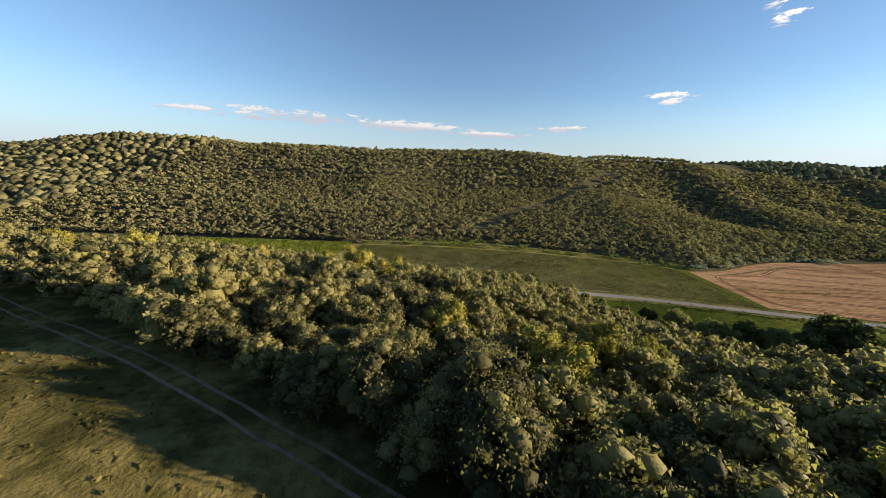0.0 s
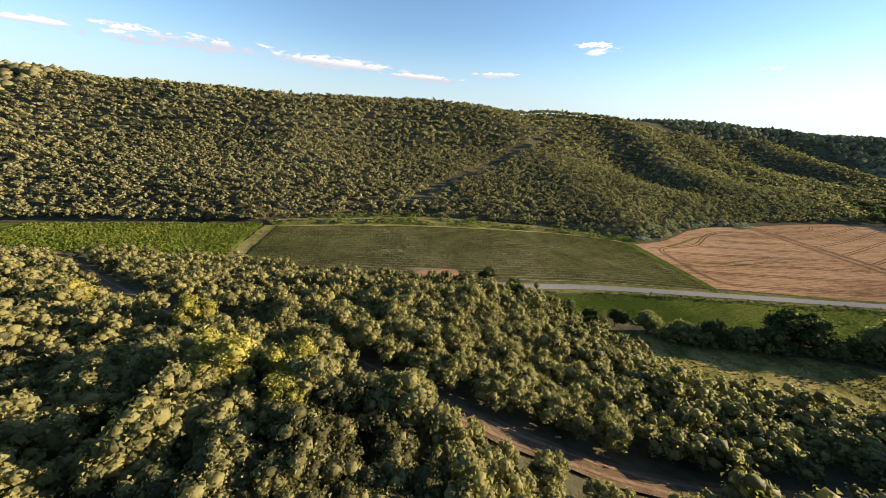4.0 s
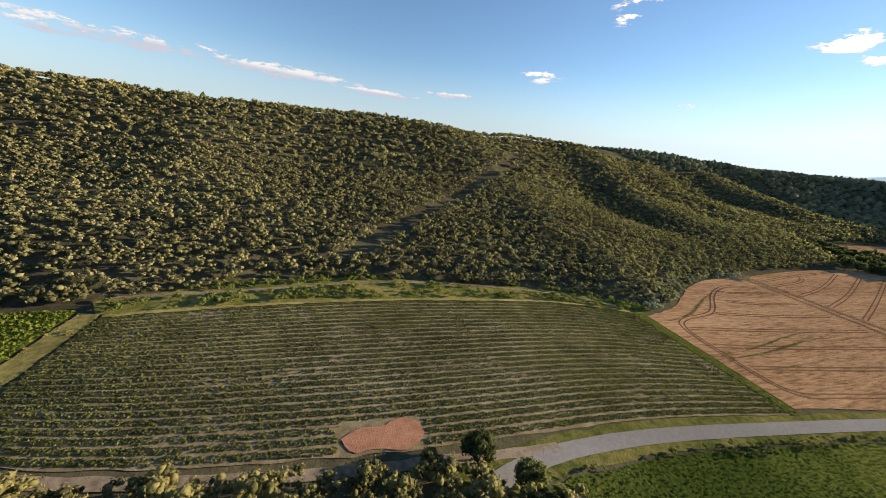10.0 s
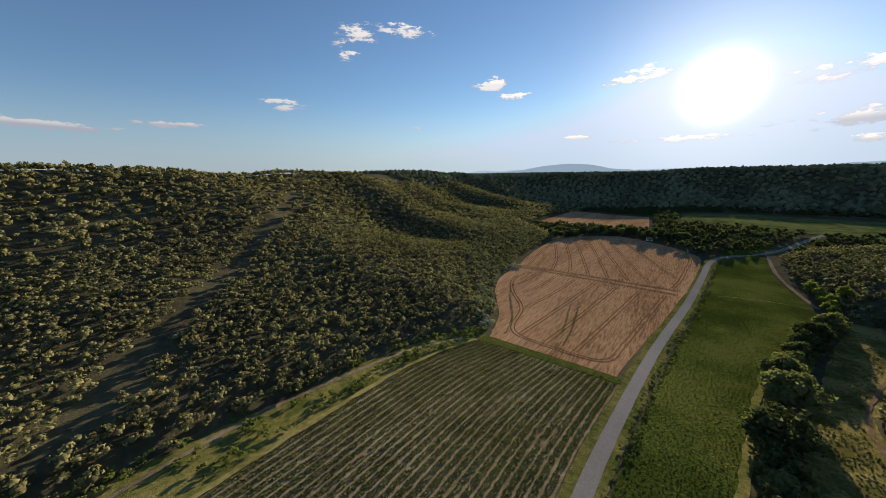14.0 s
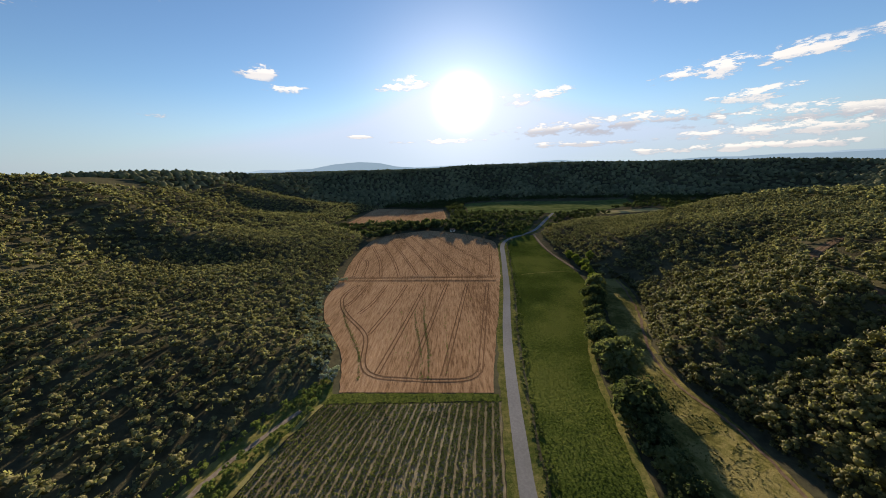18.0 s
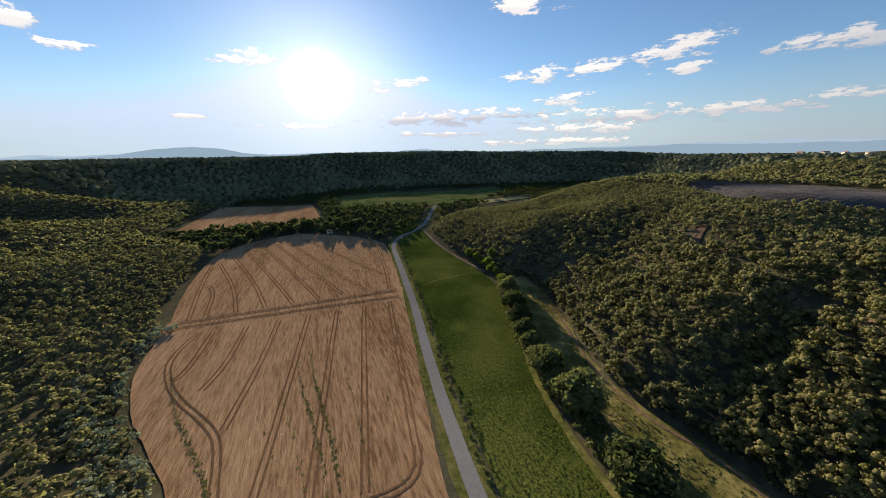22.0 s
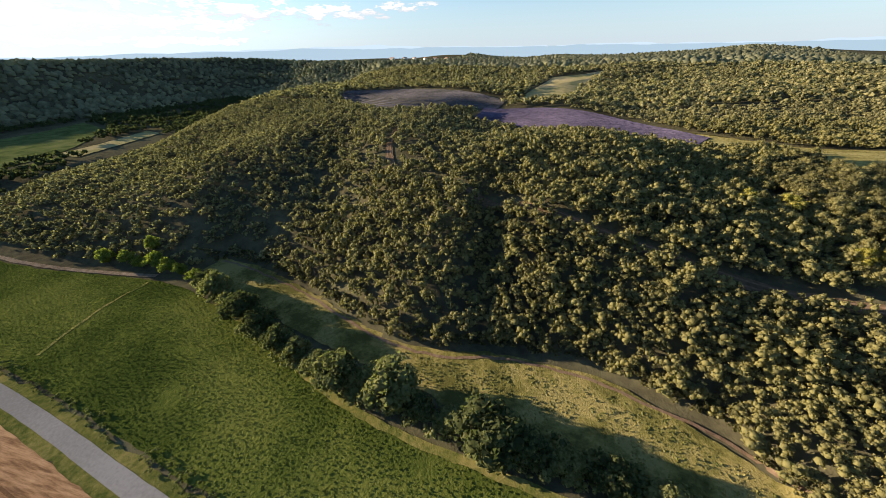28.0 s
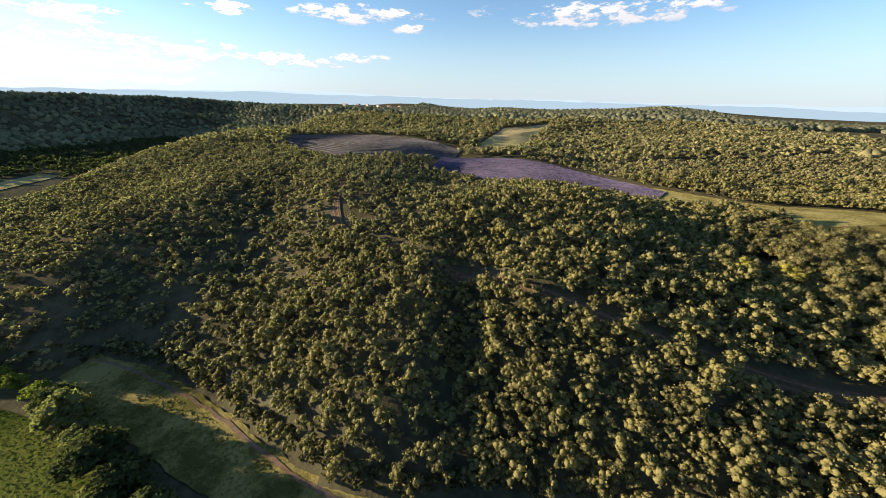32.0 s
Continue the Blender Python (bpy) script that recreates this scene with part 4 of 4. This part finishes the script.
low_plants("ditch_plants", x[ok], y[ok], 0.25, 0.5, 0.6, WEED, "green weeds in the ditch", "weeds", bush_kinds)
x, y = scatter(-48, 175, 222, 262, 2.0)
ok = inside(x, y, [(-42, 226), (-3, 230), (40, 234), (91, 234.5), (125, 232), (150, 223), (172, 222), (150, 237), (119, 247), (79, 252), (33, 256), (-10, 250), (-46, 236)]) & (vnoise(x / 5, y / 5, 43) > 0.36) & (to_line(x, y, [(-44, 236), (-5, 240), (33, 247), (66, 249), (98, 245), (128, 239), (150, 227)]) > 2.2)
low_plants("margin_scrub", x[ok], y[ok], 0.6, 1.7, 0.95, WEED, "green weeds and scrub along the wood's foot", "scrub", bush_kinds)
x, y = scatter(-50, -38, 178, 228, 1.5)
ok = inside(x, y, [(-48, 181), (-41.5, 179), (-41, 225), (-47, 227)]) & (vnoise(x / 4, y / 4, 44) > 0.45)
low_plants("border_plants", x[ok], y[ok], 0.3, 0.7, 0.7, STRAW, "tall yellow grass between the fields", "grass", bush_kinds)
x, y = scatter(166, 300, 218, 276, 2.3)
d = to_line(x, y, WHEAT_W)
ok = (d > 1.0) & (d < np.where(x < 245, 13.0, 6.0)) & ~inside(x, y, WHEAT_E + WHEAT_W[::-1]) & (rng.random(len(x)) > 0.2) & (vnoise(x / 8, y / 8, 48) > 0.25)
low_plants("silver_shrubs", x[ok], y[ok], 1.0, 2.2, 1.0, SILVER, "silvery grey shrubs along the wheat field", "shrubs", bush_kinds)
wx, wy = [], []
for v, n in ((0.16, 40), (0.3, 70), (0.42, 300), (0.47, 220), (0.55, 60), (0.64, 40), (0.88, 320)):
    A, B = on_field(WHEAT_E, WHEAT_W, 200)
    line = A * (1 - v) + B * v
    k = np.clip(rng.normal(70, 34, n), 14, 190).astype(int)
    wx.append(line[k, 0] + rng.normal(scale=0.8, size=n))
    wy.append(line[k, 1] + rng.normal(scale=0.35, size=n))
low_plants("wheat_weeds", np.hstack(wx), np.hstack(wy), 0.15, 0.42, 0.35, WEED, "green weeds in the wheat", "weeds", tuft_kinds)

x, y = scatter(-75, 30, -40, 62, 0.9)
ok = (inside(x, y, CLEAR_POLYS["hill_grass"]) | inside(x, y, CLEAR_POLYS["track_side"])) & (vnoise(x / 3, y / 3, 46) > 0.35) & (to_line(x, y, RUTS) > 1.6)
low_plants("grass_tufts", x[ok], y[ok], 0.12, 0.3, 0.8, SHADEDGRASS, "dry golden grass tufts on the hilltop", "grass", tuft_kinds)
x, y = scatter(80, 276, 64, 136, 0.9)
ok = (to_line(x, y, HEDGE_LINE) > 4.5) & inside(x, y, [(84, 134), (110, 128), (135, 121), (160, 114), (187, 106), (228, 94), (270, 78), (262, 70), (219, 82), (200, 91), (177, 100), (157, 102), (135, 99), (104, 107), (86, 120)]) & (vnoise(x / 4, y / 4, 47) > 0.3)
low_plants("grass_tufts", x[ok], y[ok], 0.2, 0.5, 0.7, VERGE, "yellow-green grass tufts beside the hedge", "grass", tuft_kinds)

# lavender rows
for A0, B0, rows_n, lbl, flower in (([(184, -112), (165, -98), (129, -80), (98, -72), (70, -69), (40, -64)], [(182, -165), (135, -168), (104, -155), (80, -142), (47, -107), (30, -76)], 26, "long purple lavender row on the plateau", LAV),
                            ([(345, -190), (304, -145), (257, -113), (170, -168)], [(390, -290), (330, -330), (262, -302), (165, -222)], 20, "faded grey lavender row on the upper plateau", LAVFADED)):
    A, B = on_field(A0, B0, 120)
    for k in range(rows_n):
        v = 0.02 + 0.96 * k / (rows_n - 1)
        p = A * (1 - v) + B * v
        t = np.gradient(p, axis=0)
        t /= np.linalg.norm(t, axis=1)[:, None]
        nrm = np.stack([-t[:, 1], t[:, 0]], -1)
        prof = [(-0.75, 0.3), (-0.5, 0.75), (0.0, 0.95), (0.5, 0.75), (0.75, 0.3)]
        q = np.stack([p + nrm * (a + rng.normal(scale=0.12, size=(len(p), 1))) for a, _ in prof])
        Z = height(q[..., 0], q[..., 1]) + np.array([b for _, b in prof])[:, None] + rng.normal(scale=0.08, size=q.shape[:2])
        tagged(new("lavender_row", grid_mesh("lavender_row", q[..., 0], q[..., 1], Z, flower)), lbl, "lavender row", "rows of lavender", "stuff")

# blue hills past everything, a plain glowing backdrop with the haze painted in
def haze_glow(name, colour, power):
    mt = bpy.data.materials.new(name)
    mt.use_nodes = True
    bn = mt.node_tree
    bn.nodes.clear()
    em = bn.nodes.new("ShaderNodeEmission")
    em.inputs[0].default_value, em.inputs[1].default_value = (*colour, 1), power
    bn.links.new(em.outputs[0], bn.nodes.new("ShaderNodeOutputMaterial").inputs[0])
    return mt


HAZES = [haze_glow("distant_hills_haze", (0.27, 0.37, 0.47), 0.62), haze_glow("distant_mountains_haze", (0.36, 0.46, 0.57), 0.66)]
a = np.radians(np.linspace(-180, 180, 721))
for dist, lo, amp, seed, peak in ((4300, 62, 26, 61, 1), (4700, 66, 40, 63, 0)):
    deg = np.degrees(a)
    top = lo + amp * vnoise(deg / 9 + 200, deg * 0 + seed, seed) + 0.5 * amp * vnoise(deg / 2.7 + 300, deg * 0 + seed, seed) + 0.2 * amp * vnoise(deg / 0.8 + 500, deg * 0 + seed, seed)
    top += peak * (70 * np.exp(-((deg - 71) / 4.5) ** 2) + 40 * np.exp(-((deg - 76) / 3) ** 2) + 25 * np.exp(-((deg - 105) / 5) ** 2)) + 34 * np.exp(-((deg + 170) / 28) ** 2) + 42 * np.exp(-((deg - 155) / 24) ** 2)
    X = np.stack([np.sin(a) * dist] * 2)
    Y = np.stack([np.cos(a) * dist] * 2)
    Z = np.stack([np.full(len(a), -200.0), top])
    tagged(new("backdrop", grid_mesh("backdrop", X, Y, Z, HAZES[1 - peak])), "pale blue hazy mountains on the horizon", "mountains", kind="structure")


# ---- buildings far off ----
def part(name, bm, mat, parent, label=""):
    me = bpy.data.meshes.new(name)
    bm.to_mesh(me)
    bm.free()
    me.materials.append(mat)
    ob = new(name, me)
    ob.parent = parent
    return tagged(ob, label)


def box(bm, x0, x1, y0, y1, z0, z1):
    v = [bm.verts.new(p) for p in ((x0, y0, z0), (x1, y0, z0), (x1, y1, z0), (x0, y1, z0), (x0, y0, z1), (x1, y0, z1), (x1, y1, z1), (x0, y1, z1))]
    for f in ((3, 2, 1, 0), (4, 5, 6, 7), (0, 1, 5, 4), (1, 2, 6, 5), (2, 3, 7, 6), (3, 0, 4, 7)):
        bm.faces.new([v[i] for i in f])


def house(name, label, w, l, h):
    base = tagged(new(name), label, "house", "houses of the far village")
    bm = bmesh.new()
    box(bm, -w, w, -l, l, -1, h)
    part("wall", bm, PLASTER, base)
    bm = bmesh.new()
    e, r = 0.4, h + w * 0.55
    lo = [bm.verts.new(p) for p in ((-w - e, -l - e, h), (w + e, -l - e, h), (w + e, l + e, h), (-w - e, l + e, h))]
    top = [bm.verts.new((0, -l - e, r)), bm.verts.new((0, l + e, r))]
    for f in ((lo[0], top[0], top[1], lo[3]), (lo[1], lo[2], top[1], top[0]), (lo[0], lo[1], top[0]), (lo[2], lo[3], top[1]), tuple(reversed(lo))):
        bm.faces.new(f)
    part("roof", bm, TILE, base, "low clay tile roof")
    for y in (-l * 0.5, l * 0.4):
        bm = bmesh.new()
        box(bm, -w - 0.06, -w + 0.1, y - 0.6, y + 0.6, 1.0, 2.3)
        part("window", bm, BARK, base, "dark window")
    bm = bmesh.new()
    box(bm, -w - 0.06, -w + 0.1, -0.5, 0.5, -0.2, 2.1)
    part("door", bm, BARK, base, "dark door")
    return base


hut = house("field_hut", "small white hut at the edge of the wheat field", 2.0, 3.0, 2.4)
hut["group"] = ""
hut.location = (449, 176, float(height(449, 176)) + 0.3)
village = house("house", "small pale house with a clay roof in the distance", 5, 8, 6)
for i in range(8):
    a = radians(159 + i * 1.6 + rng.uniform(-0.6, 0.6))
    d = 1250 + rng.uniform(0, 250)
    x, y = 147 + math.sin(a) * d, 140 + math.cos(a) * d
    m4 = pose(x, y, float(height(x, y)) + 1.5, 0, 0, float(rng.uniform(0, 180)))
    if i == 0:
        village.matrix_basis = m4
    else:
        copy_thing(village, m4)
